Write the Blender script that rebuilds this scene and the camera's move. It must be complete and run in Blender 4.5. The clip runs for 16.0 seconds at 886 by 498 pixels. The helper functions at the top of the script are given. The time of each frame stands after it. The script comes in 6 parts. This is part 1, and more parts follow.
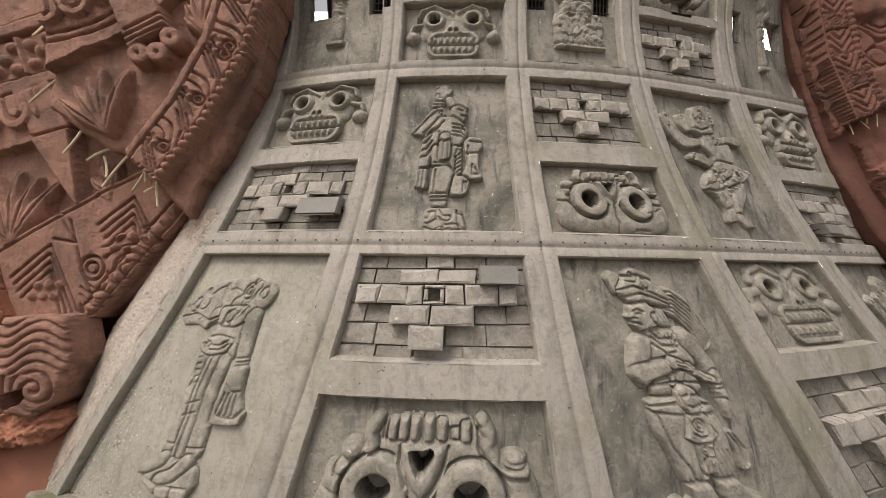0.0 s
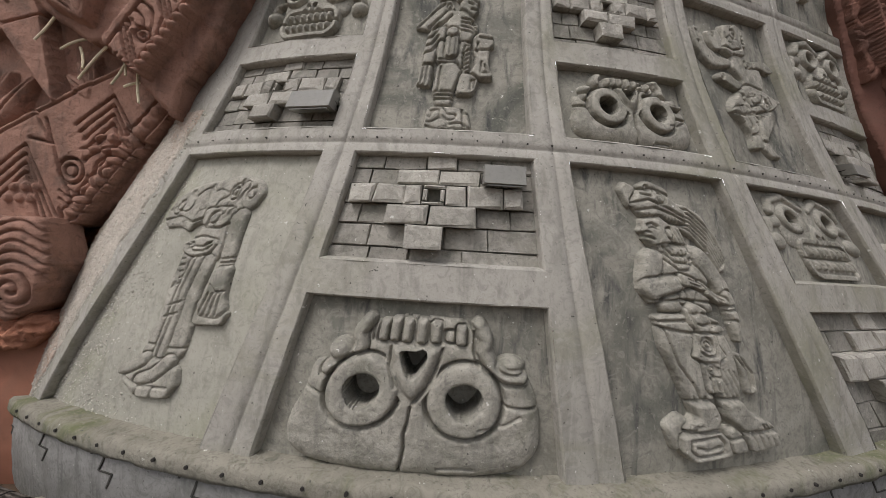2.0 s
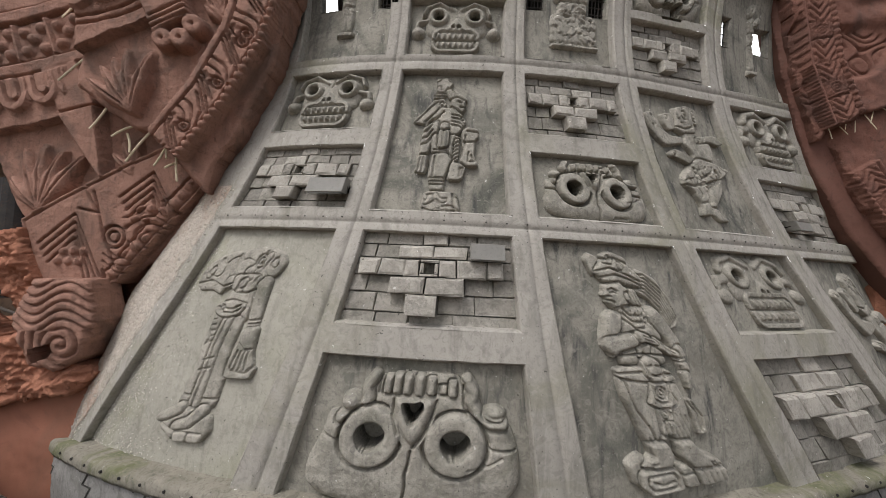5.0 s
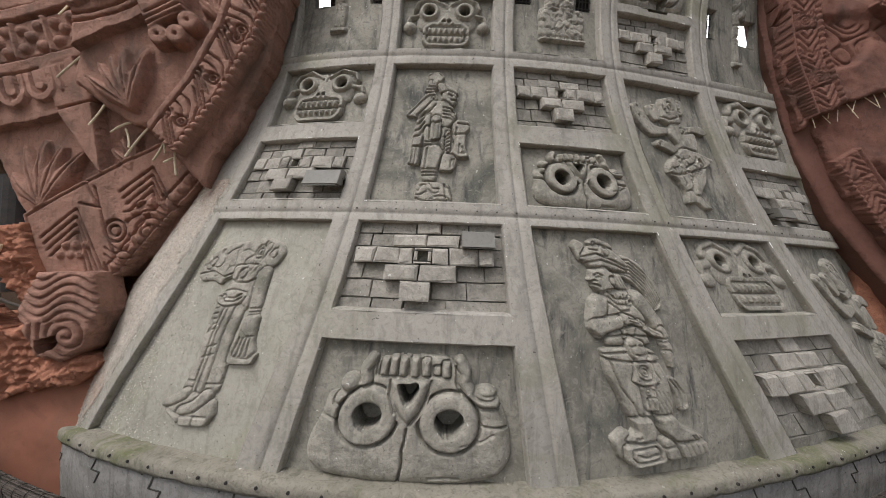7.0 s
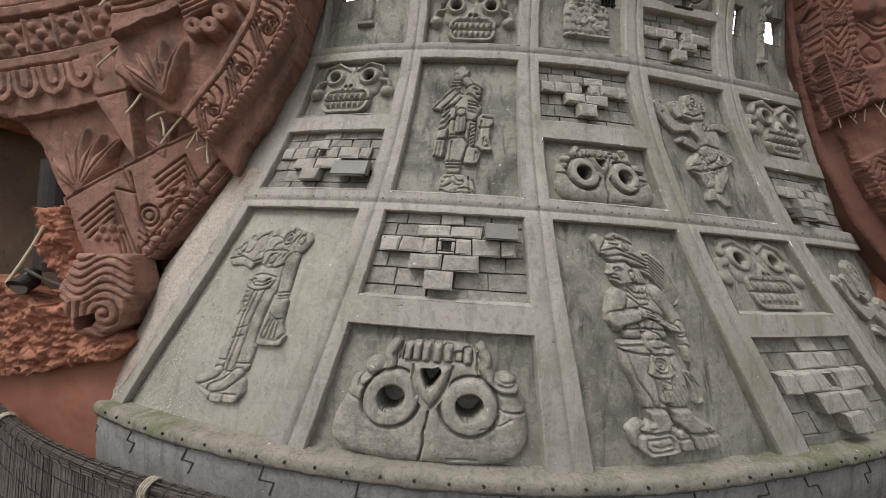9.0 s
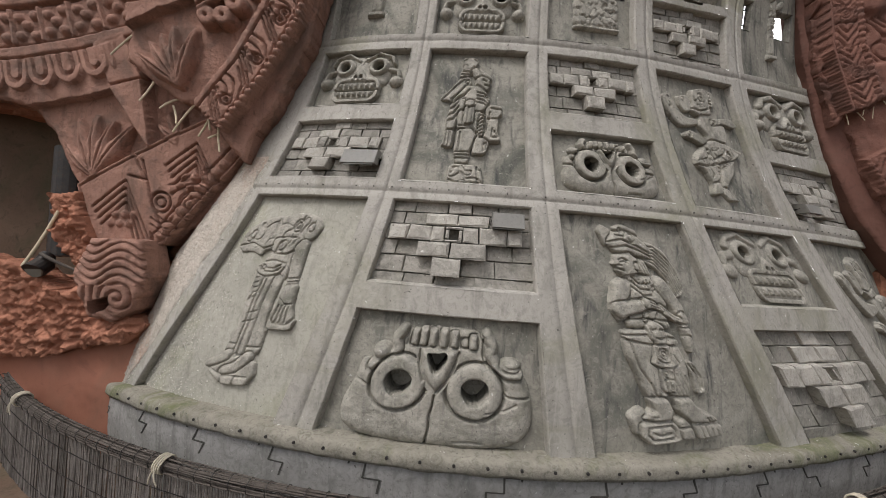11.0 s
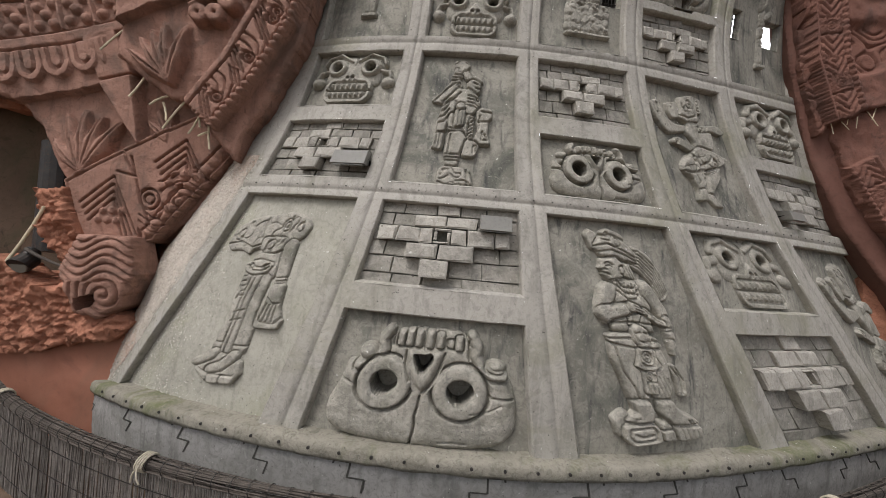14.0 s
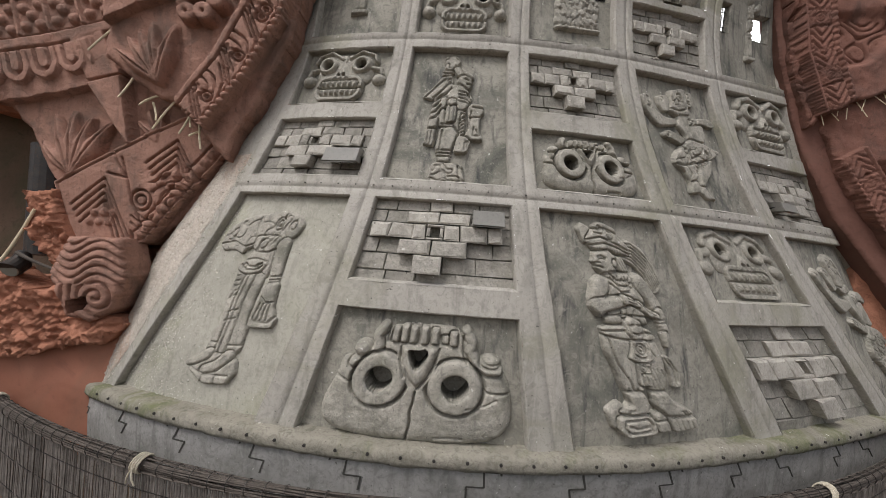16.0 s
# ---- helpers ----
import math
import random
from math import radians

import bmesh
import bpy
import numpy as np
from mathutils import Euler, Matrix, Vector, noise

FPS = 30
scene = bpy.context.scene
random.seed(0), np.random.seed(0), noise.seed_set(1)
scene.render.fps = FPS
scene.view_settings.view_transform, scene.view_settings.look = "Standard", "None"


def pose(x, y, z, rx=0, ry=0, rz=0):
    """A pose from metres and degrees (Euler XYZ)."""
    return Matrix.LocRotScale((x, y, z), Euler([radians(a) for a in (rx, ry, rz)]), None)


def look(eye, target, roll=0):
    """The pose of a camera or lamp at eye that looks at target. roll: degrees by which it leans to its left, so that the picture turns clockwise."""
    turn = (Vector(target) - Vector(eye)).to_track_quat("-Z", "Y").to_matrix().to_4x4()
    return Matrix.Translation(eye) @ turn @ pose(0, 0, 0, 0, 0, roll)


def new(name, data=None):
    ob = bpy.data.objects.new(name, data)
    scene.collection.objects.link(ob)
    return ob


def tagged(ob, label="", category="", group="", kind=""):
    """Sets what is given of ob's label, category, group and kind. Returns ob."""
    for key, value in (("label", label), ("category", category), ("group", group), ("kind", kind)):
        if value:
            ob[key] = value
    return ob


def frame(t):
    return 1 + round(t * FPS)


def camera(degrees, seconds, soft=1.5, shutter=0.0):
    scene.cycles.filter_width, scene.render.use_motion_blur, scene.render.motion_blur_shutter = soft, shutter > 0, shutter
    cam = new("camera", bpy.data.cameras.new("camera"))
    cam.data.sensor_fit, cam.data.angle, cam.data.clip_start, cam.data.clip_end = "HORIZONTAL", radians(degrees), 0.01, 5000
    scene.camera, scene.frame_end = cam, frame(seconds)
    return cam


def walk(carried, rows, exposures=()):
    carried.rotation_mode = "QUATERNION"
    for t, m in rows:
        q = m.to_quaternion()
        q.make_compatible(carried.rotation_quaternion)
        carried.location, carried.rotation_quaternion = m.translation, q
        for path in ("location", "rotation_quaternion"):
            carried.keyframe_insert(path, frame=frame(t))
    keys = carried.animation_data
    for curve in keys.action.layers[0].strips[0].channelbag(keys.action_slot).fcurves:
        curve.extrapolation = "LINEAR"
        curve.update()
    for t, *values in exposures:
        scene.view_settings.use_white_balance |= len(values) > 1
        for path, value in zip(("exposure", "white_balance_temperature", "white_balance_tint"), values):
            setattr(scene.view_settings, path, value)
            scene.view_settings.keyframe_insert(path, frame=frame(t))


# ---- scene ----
cam = camera(99.73, 16.0, soft=0.8)
walk(cam, [
    (0.0, pose(-0.072, -9.562, 1.721, 93.25, -0.85, 0.48)),
    (0.5, pose(-0.014, -9.411, 2.110, 100.03, -0.00, 0.43)),
    (0.8, pose(-0.081, -9.379, 2.164, 98.45, -2.05, -0.13)),
    (1.0, pose(-0.084, -9.346, 2.071, 98.30, -3.56, 0.07)),
    (1.5, pose(-0.085, -9.271, 1.608, 92.66, -4.00, -0.08)),
    (2.0, pose(-0.059, -9.378, 1.296, 89.11, -3.32, 0.45)),
    (2.5, pose(-0.026, -9.414, 1.267, 89.09, -3.21, 0.34)),
    (3.0, pose(-0.006, -9.465, 1.449, 90.80, -2.55, -0.75)),
    (3.2, pose(-0.025, -9.517, 1.594, 92.21, -2.68, -0.99)),
    (5.3, pose(-0.050, -9.823, 1.612, 92.05, -3.00, 0.46)),
    (5.5, pose(-0.058, -9.826, 1.485, 91.73, -3.13, 0.64)),
    (6.0, pose(-0.054, -9.856, 1.289, 89.43, -4.05, 0.71)),
    (6.5, pose(-0.048, -9.885, 1.448, 90.21, -3.58, 0.42)),
    (7.0, pose(-0.008, -9.917, 1.563, 91.30, -2.16, -0.22)),
    (7.5, pose(-0.056, -9.939, 1.366, 89.65, -4.36, 0.53)),
    (8.0, pose(-0.062, -9.950, 1.328, 88.93, -4.38, 0.56)),
    (8.5, pose(-0.047, -9.960, 1.504, 90.11, -3.00, 0.18)),
    (9.0, pose(-0.110, -9.997, 1.529, 90.33, -3.57, 1.18)),
    (9.2, pose(-0.094, -10.003, 1.473, 90.03, -3.71, 1.11)),
    (11.3, pose(-0.144, -10.044, 1.464, 89.61, -4.41, 1.62)),
    (11.5, pose(-0.084, -10.038, 1.405, 88.85, -3.21, 0.71)),
    (12.0, pose(-0.098, -10.045, 1.496, 90.05, -3.30, 0.90)),
    (12.5, pose(-0.094, -10.046, 1.541, 90.38, -4.50, 0.65)),
    (13.0, pose(-0.092, -10.054, 1.508, 89.98, -4.50, 0.82)),
    (13.5, pose(-0.092, -10.062, 1.486, 89.79, -5.10, 0.80)),
    (14.0, pose(-0.093, -10.061, 1.483, 89.81, -5.21, 0.75)),
    (14.5, pose(-0.100, -10.067, 1.503, 90.09, -5.25, 0.94)),
    (15.0, pose(-0.105, -10.065, 1.490, 89.95, -5.70, 0.97)),
    (15.5, pose(-0.102, -10.065, 1.489, 89.89, -5.51, 0.95)),
    (16.0, pose(-0.060, -10.063, 1.466, 89.62, -4.28, 0.33)),
], ((0.0, 0.24, 7150, 17), (0.5, 0.04, 6850, 15), (1.0, -0.05, 6700, 13), (2.0, -0.03, 6480, 13), (3.0, 0.04, 6480, 13), (7.5, 0.09, 6480, 13), (16.0, 0.15, 6480, 13)))

# ---- world, sun and exposure ----
world = bpy.data.worlds.new("sky")
scene.world = world
world.use_nodes = True
wn = world.node_tree
sky = wn.nodes.new("ShaderNodeTexSky")
sky.sky_type = "NISHITA"
sky.sun_disc = False
sky.sun_elevation, sky.sun_rotation = radians(58), radians(222)
sky.dust_density = 4.0
sky.air_density = 1.0
wn.nodes["Background"].inputs[1].default_value = 0.15
haze = wn.nodes.new("ShaderNodeHueSaturation")  # thin cloud takes most of the blue out
haze.inputs["Saturation"].default_value = 0.3
wn.links.new(sky.outputs[0], haze.inputs["Color"])
wn.links.new(haze.outputs[0], wn.nodes["Background"].inputs[0])
sun_data = bpy.data.lights.new("sun", "SUN")
sun_data.energy, sun_data.angle, sun_data.color = 1.3, radians(20), (1.0, 0.985, 0.97)
sun = new("sun", sun_data)
sun.matrix_world = look((-5.0, -5.5, 12.0), (0, 0, 0))


# ---- materials ----
def material(name, colours, scale=3.0, rough=0.9, bump=0.4, grain=60.0, stain=None, stain_scale=1.2, stain_amount=0.5,
             streak=None, streak_amount=0.0, metal=0.0, island=0.0, obj=0.0, spec=0.25, specks=False):
    """Layered procedural surface: blotches, fine grain, stains and vertical run marks, with relief."""
    m = bpy.data.materials.new(name)
    m.use_nodes = True
    nt = m.node_tree
    n, l = nt.nodes, nt.links
    bsdf = n["Principled BSDF"]
    bsdf.inputs["Roughness"].default_value = rough
    bsdf.inputs["Metallic"].default_value = metal
    bsdf.inputs["Specular IOR Level"].default_value = spec
    geo = n.new("ShaderNodeTexCoord")

    def tex(s, detail=8, stretch=None, dist=0.0):
        t = n.new("ShaderNodeTexNoise")
        t.inputs["Scale"].default_value, t.inputs["Detail"].default_value = s, detail
        t.inputs["Roughness"].default_value, t.inputs["Distortion"].default_value = 0.6, dist
        if stretch:
            mp = n.new("ShaderNodeMapping")
            mp.inputs["Scale"].default_value = stretch
            l.new(geo.outputs["Object"], mp.inputs[0])
            l.new(mp.outputs[0], t.inputs["Vector"])
        else:
            l.new(geo.outputs["Object"], t.inputs["Vector"])
        return t

    def mix(fac, a, b):
        x = n.new("ShaderNodeMix")
        x.data_type = "RGBA"
        if isinstance(fac, float):
            x.inputs[0].default_value = fac
        else:
            l.new(fac, x.inputs[0])
        for k, v in ((6, a), (7, b)):
            if isinstance(v, tuple):
                x.inputs[k].default_value = (*v, 1)
            else:
                l.new(v, x.inputs[k])
        return x.outputs[2]

    def ramp(src, lo, hi):
        r = n.new("ShaderNodeMapRange")
        r.inputs[1].default_value, r.inputs[2].default_value = lo, hi
        l.new(src, r.inputs[0])
        return r.outputs[0]

    big = tex(scale, 9, dist=0.6)
    col = mix(ramp(big.outputs[0], 0.3, 0.7), colours[0], colours[1])
    fine = tex(grain, 6)
    col = mix(ramp(fine.outputs[0], 0.55, 0.85), col, colours[2])
    cloud = tex(scale * 3.3, 10, dist=1.5)
    col = mix(ramp(cloud.outputs[0], 0.56, 0.74), col, colours[2])
    if stain:
        st = tex(stain_scale, 10, dist=1.2)
        f = n.new("ShaderNodeMath")
        f.operation = "MULTIPLY"
        l.new(ramp(st.outputs[0], 0.5, 0.68), f.inputs[0])
        f.inputs[1].default_value = stain_amount
        col = mix(f.outputs[0], col, stain)
    if streak:
        st = tex(5.0, 8, stretch=(2.4, 2.4, 0.22), dist=0.4)
        f = n.new("ShaderNodeMath")
        f.operation = "MULTIPLY"
        l.new(ramp(st.outputs[0], 0.52, 0.7), f.inputs[0])
        f.inputs[1].default_value = streak_amount
        col = mix(f.outputs[0], col, streak)
    if specks:
        blot = tex(12.0, 12, dist=2.2)
        dirt = n.new("ShaderNodeMath")
        dirt.operation = "MULTIPLY"
        l.new(ramp(blot.outputs[0], 0.53, 0.62), dirt.inputs[0])
        dirt.inputs[1].default_value = 0.45
        col = mix(dirt.outputs[0], col, colours[2])
        wash = n.new("ShaderNodeMath")
        wash.operation = "MULTIPLY"
        l.new(ramp(blot.outputs[0], 0.46, 0.36), wash.inputs[0])
        wash.inputs[1].default_value = 0.4
        col = mix(wash.outputs[0], col, colours[1])
        sp = tex(26.0, 3)
        col = mix(ramp(sp.outputs[0], 0.70, 0.74), col, (0.62, 0.61, 0.56))
        pit = tex(38.0, 2)
        col = mix(ramp(pit.outputs[0], 0.69, 0.75), col, (0.10, 0.095, 0.08))
    if obj:
        inf = n.new("ShaderNodeObjectInfo")
        hsv = n.new("ShaderNodeHueSaturation")
        l.new(col, hsv.inputs["Color"])
        r = n.new("ShaderNodeMapRange")
        r.inputs[3].default_value, r.inputs[4].default_value = 1 - obj, 1 + obj
        l.new(inf.outputs["Random"], r.inputs[0])
        l.new(r.outputs[0], hsv.inputs["Value"])
        col = hsv.outputs[0]
    if island:
        inf = n.new("ShaderNodeNewGeometry")
        hsv = n.new("ShaderNodeHueSaturation")
        l.new(col, hsv.inputs["Color"])
        r = n.new("ShaderNodeMapRange")
        r.inputs[3].default_value, r.inputs[4].default_value = 1 - island, 1 + island
        l.new(inf.outputs["Random Per Island"], r.inputs[0])
        l.new(r.outputs[0], hsv.inputs["Value"])
        col = hsv.outputs[0]
    l.new(col, bsdf.inputs["Base Color"])
    add = n.new("ShaderNodeMath")
    add.operation = "MULTIPLY_ADD"
    l.new(fine.outputs[0], add.inputs[0])
    add.inputs[1].default_value = 0.16
    mid = tex(scale * 4, 9)
    l.new(mid.outputs[0], add.inputs[2])
    bp = n.new("ShaderNodeBump")
    bp.inputs["Strength"].default_value, bp.inputs["Distance"].default_value = bump, 0.02
    l.new(add.outputs[0], bp.inputs["Height"])
    l.new(bp.outputs[0], bsdf.inputs["Normal"])
    return m


GREY = ((0.33, 0.313, 0.275), (0.405, 0.385, 0.342), (0.235, 0.226, 0.197))
MOSS = (0.20, 0.20, 0.12)
DARK = (0.11, 0.11, 0.10)
concrete = material("concrete", GREY, 1.6, 0.92, 0.4, 70, MOSS, 0.8, 0.6, (0.16, 0.158, 0.13), 0.5, specks=True)
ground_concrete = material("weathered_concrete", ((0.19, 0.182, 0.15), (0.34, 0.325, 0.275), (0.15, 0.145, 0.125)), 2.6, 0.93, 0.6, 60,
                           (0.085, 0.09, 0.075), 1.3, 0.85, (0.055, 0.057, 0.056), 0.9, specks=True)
pale_concrete = material("pale_concrete", ((0.30, 0.292, 0.244), (0.40, 0.385, 0.328), (0.25, 0.245, 0.2)), 2.0, 0.93, 0.5, 60, (0.24, 0.25, 0.15), 1.0, 0.6, (0.16, 0.16, 0.13), 0.45, specks=True)
carved_concrete = material("carved_concrete", ((0.25, 0.24, 0.20), (0.39, 0.37, 0.315), (0.18, 0.17, 0.15)), 5.0, 0.92, 0.7, 60,
                           (0.12, 0.12, 0.09), 2.4, 0.7, DARK, 0.4, specks=True)
block_concrete = material("block_concrete", ((0.215, 0.205, 0.175), (0.34, 0.32, 0.28), (0.15, 0.145, 0.125)), 4.0, 0.92, 0.8, 55,
                          (0.11, 0.11, 0.08), 2.8, 0.65, DARK, 0.3, obj=0.16, specks=True)
proud_block = material("pale_proud_block", ((0.325, 0.305, 0.265), (0.45, 0.428, 0.375), (0.23, 0.22, 0.19)), 4.0, 0.92, 0.8, 55, (0.14, 0.14, 0.11), 2.8, 0.5, DARK, 0.2, obj=0.12, specks=True)
ledge_concrete = material("mossy_ledge", ((0.19, 0.178, 0.14), (0.29, 0.27, 0.222), (0.12, 0.115, 0.09)), 3.0, 0.95, 0.8, 60,
                          (0.105, 0.118, 0.045), 1.3, 0.95, specks=True)
plinth_concrete = material("plinth_plaster", ((0.255, 0.25, 0.236), (0.36, 0.35, 0.33), (0.17, 0.167, 0.155)), 2.6, 0.9, 0.25, 60,
                           (0.18, 0.18, 0.16), 1.8, 0.7, (0.14, 0.14, 0.13), 0.7, specks=True)
rubble = material("pebble_mortar", ((0.40, 0.36, 0.30), (0.55, 0.50, 0.43), (0.24, 0.21, 0.17)), 9.0, 0.95, 1.0, 45,
                  (0.36, 0.2, 0.13), 1.2, 0.5)
RED = ((0.255, 0.142, 0.104), (0.375, 0.21, 0.155), (0.16, 0.093, 0.07))
red_rock = material("red_carved_rock", RED, 4.0, 0.85, 1.0, 70, (0.13, 0.09, 0.07), 1.9, 0.8, (0.14, 0.088, 0.066), 0.5, spec=0.25)
red_rough = material("red_rough_rock", ((0.30, 0.135, 0.085), (0.44, 0.205, 0.13), (0.2, 0.09, 0.06)), 6.0, 0.95, 1.0, 40,
                     (0.16, 0.09, 0.06), 2.0, 0.5, spec=0.15)
# red rock and plaster of the right side, shade painted into darker base colours
dark_red_rock = material("shaded_red_rock", ((0.155, 0.075, 0.055), (0.22, 0.108, 0.08), (0.10, 0.052, 0.04)), 3.0, 0.85, 0.7, 60, (0.09, 0.055, 0.045), 1.6, 0.7, spec=0.2)
dark_red_plaster = material("shaded_red_plaster", ((0.125, 0.06, 0.044), (0.165, 0.08, 0.06), (0.095, 0.046, 0.036)), 1.4, 0.8, 0.2, 60, (0.12, 0.08, 0.06), 1.0, 0.5)
red_plaster = material("red_plaster", ((0.30, 0.128, 0.082), (0.36, 0.155, 0.10), (0.26, 0.115, 0.078)), 1.2, 0.8, 0.12, 60,
                       (0.2, 0.13, 0.09), 0.8, 0.4)
# near-black paint for shade: tower openings, anchor holes and the vent
near_black = material("painted_shade", ((0.03, 0.028, 0.025), (0.05, 0.045, 0.04), (0.02, 0.02, 0.02)), 3, 0.95, 0.3)
# fret strips: the shade of a cut groove given as a dark colour
groove_dark = material("groove_shade", ((0.05, 0.05, 0.045), (0.08, 0.075, 0.065), (0.04, 0.04, 0.035)), 8, 0.95, 0.3)
lamp_paint = material("grey_lamp_paint", ((0.21, 0.205, 0.185), (0.25, 0.245, 0.22), (0.18, 0.175, 0.16)), 6, 0.55, 0.1, 80, (0.15, 0.14, 0.11), 3, 0.4, spec=0.4)
dark_metal = material("dark_metal", ((0.03, 0.03, 0.03), (0.055, 0.05, 0.045), (0.08, 0.05, 0.035)), 7, 0.5, 0.15, 60, metal=0.6)
straw_mat = material("dry_straw", ((0.50, 0.42, 0.28), (0.62, 0.55, 0.40), (0.34, 0.27, 0.17)), 14, 0.8, 0.3, 90, obj=0.2)
wattle = material("grey_wattle", ((0.13, 0.115, 0.10), (0.23, 0.21, 0.19), (0.08, 0.07, 0.06)), 12, 0.9, 0.5, 90, island=0.35)
wattle_dark = material("dark_rod", ((0.06, 0.05, 0.042), (0.11, 0.095, 0.08), (0.04, 0.034, 0.03)), 12, 0.85, 0.4, 90, island=0.3)
rope_mat = material("pale_rope", ((0.42, 0.38, 0.29), (0.55, 0.5, 0.40), (0.3, 0.27, 0.2)), 20, 0.9, 0.5, 120)
# soil of the moat floor; also painted in the rock niche for its shade
soil = material("moat_soil_niche_shade", ((0.09, 0.06, 0.04), (0.14, 0.095, 0.065), (0.06, 0.045, 0.03)), 2, 0.95, 0.8, 30, (0.05, 0.06, 0.03), 1, 0.5)
glass_mat = bpy.data.materials.new("lamp_glass")
glass_mat.use_nodes = True
gb = glass_mat.node_tree.nodes["Principled BSDF"]
gb.inputs["Base Color"].default_value = (0.25, 0.25, 0.22, 1)
gb.inputs["Roughness"].default_value, gb.inputs["Metallic"].default_value = 0.12, 0.3


# ---- mesh helpers ----
def mesh_object(name, verts, faces, mat, parent=None, smooth=False, label=""):
    me = bpy.data.meshes.new(name)
    verts = np.asarray(verts, dtype=np.float32).reshape(-1, 3)
    if isinstance(faces, np.ndarray):
        nf = len(faces)
        me.vertices.add(len(verts))
        me.vertices.foreach_set("co", verts.ravel())
        me.loops.add(nf * 4)
        me.loops.foreach_set("vertex_index", faces.astype(np.int32).ravel())
        me.polygons.add(nf)
        me.polygons.foreach_set("loop_start", np.arange(0, nf * 4, 4, dtype=np.int32))
        me.update(calc_edges=True)
        me.validate()
    else:
        me.from_pydata(verts.tolist(), [], faces)
        me.update()
    me.materials.append(mat)
    if smooth:
        me.polygons.foreach_set("use_smooth", np.ones(len(me.polygons), dtype=bool))
    ob = new(name, me)
    if parent is not None:
        ob.parent = parent
    if label:
        tagged(ob, label)
    return ob


def part(name, bm, mat, parent, label=""):
    me = bpy.data.meshes.new(name)
    bm.to_mesh(me)
    bm.free()
    me.materials.append(mat)
    ob = new(name, me)
    if parent is not None:
        ob.parent = parent
    if label:
        tagged(ob, label)
    return ob


def sheet(name, top, base, keep, mat, parent=None, smooth=True, label="", skirt=True):
    """A relief: a grid of points, the same grid at its foot, and which cells stand. Open rims get side walls."""
    ny, nx = top.shape[:2]
    idx = np.arange(ny * nx).reshape(ny, nx)
    j, i = np.nonzero(keep)
    quads = np.stack([idx[j, i], idx[j, i + 1], idx[j + 1, i + 1], idx[j + 1, i]], 1)
    verts = [top.reshape(-1, 3)]
    if skirt:
        k = np.pad(keep, 1)
        sides = []
        for dj, di, e in ((-1, 0, (0, 0, 0, 1)), (1, 0, (1, 1, 1, 0)), (0, -1, (1, 0, 0, 0)), (0, 1, (0, 1, 1, 1))):
            m = keep & ~k[1 + dj:1 + dj + keep.shape[0], 1 + di:1 + di + keep.shape[1]]
            jj, ii = np.nonzero(m)
            sides.append(np.stack([idx[jj + e[0], ii + e[1]], idx[jj + e[2], ii + e[3]]], 1))
        s = np.concatenate(sides)
        n0 = ny * nx
        verts += [top.reshape(-1, 3), base.reshape(-1, 3)]
        quads = np.concatenate([quads, np.stack([s[:, 1] + n0, s[:, 0] + n0, s[:, 0] + 2 * n0, s[:, 1] + 2 * n0], 1)])
    verts = np.concatenate(verts)
    used, inv = np.unique(quads, return_inverse=True)
    return mesh_object(name, verts[used], inv.reshape(-1, 4), mat, parent, smooth, label)


def chunk(name, corners_low, corners_mid, corners_top, mat, parent, label=""):
    """A block with chamfered upper edges, from three rings of four corners."""
    v = [*corners_low, *corners_mid, *corners_top]
    f = []
    for a in (0, 4):
        for k in range(4):
            f.append((a + k, a + (k + 1) % 4, a + 4 + (k + 1) % 4, a + 4 + k))
    f.append((8, 9, 10, 11))
    return mesh_object(name, v, f, mat, parent, False, label)


def rod(bm, a, b, r0, r1, sides=6, bend=0.0, rings=3):
    """A tapered, slightly bent stick added to a bmesh."""
    a, b = Vector(a), Vector(b)
    d = (b - a).normalized()
    u = d.orthogonal().normalized()
    w = d.cross(u)
    loops = []
    for k in range(rings):
        t = k / (rings - 1)
        c = a.lerp(b, t) + u * (bend * math.sin(math.pi * t))
        r = r0 + (r1 - r0) * t
        loops.append([bm.verts.new(c + (u * math.cos(q) + w * math.sin(q)) * r) for q in [2 * math.pi * s / sides for s in range(sides)]])
    for p, q in zip(loops, loops[1:]):
        for s in range(sides):
            bm.faces.new((p[s], p[(s + 1) % sides], q[(s + 1) % sides], q[s]))
    bm.faces.new(loops[0][::-1])
    bm.faces.new(loops[-1])


def long_rod(bm, line, r, sides=5):
    """One continuous rod along a line of points."""
    loops = []
    for k, c in enumerate(line):
        d = (line[min(k + 1, len(line) - 1)] - line[max(k - 1, 0)]).normalized()
        u = d.cross(Vector((0, 0, 1))).normalized()
        w = d.cross(u)
        loops.append([bm.verts.new(c + (u * math.cos(q) + w * math.sin(q)) * r) for q in [2 * math.pi * s / sides for s in range(sides)]])
    for p, q in zip(loops, loops[1:]):
        for s in range(sides):
            bm.faces.new((p[s], p[(s + 1) % sides], q[(s + 1) % sides], q[s]))
    bm.faces.new(loops[0][::-1])
    bm.faces.new(loops[-1])


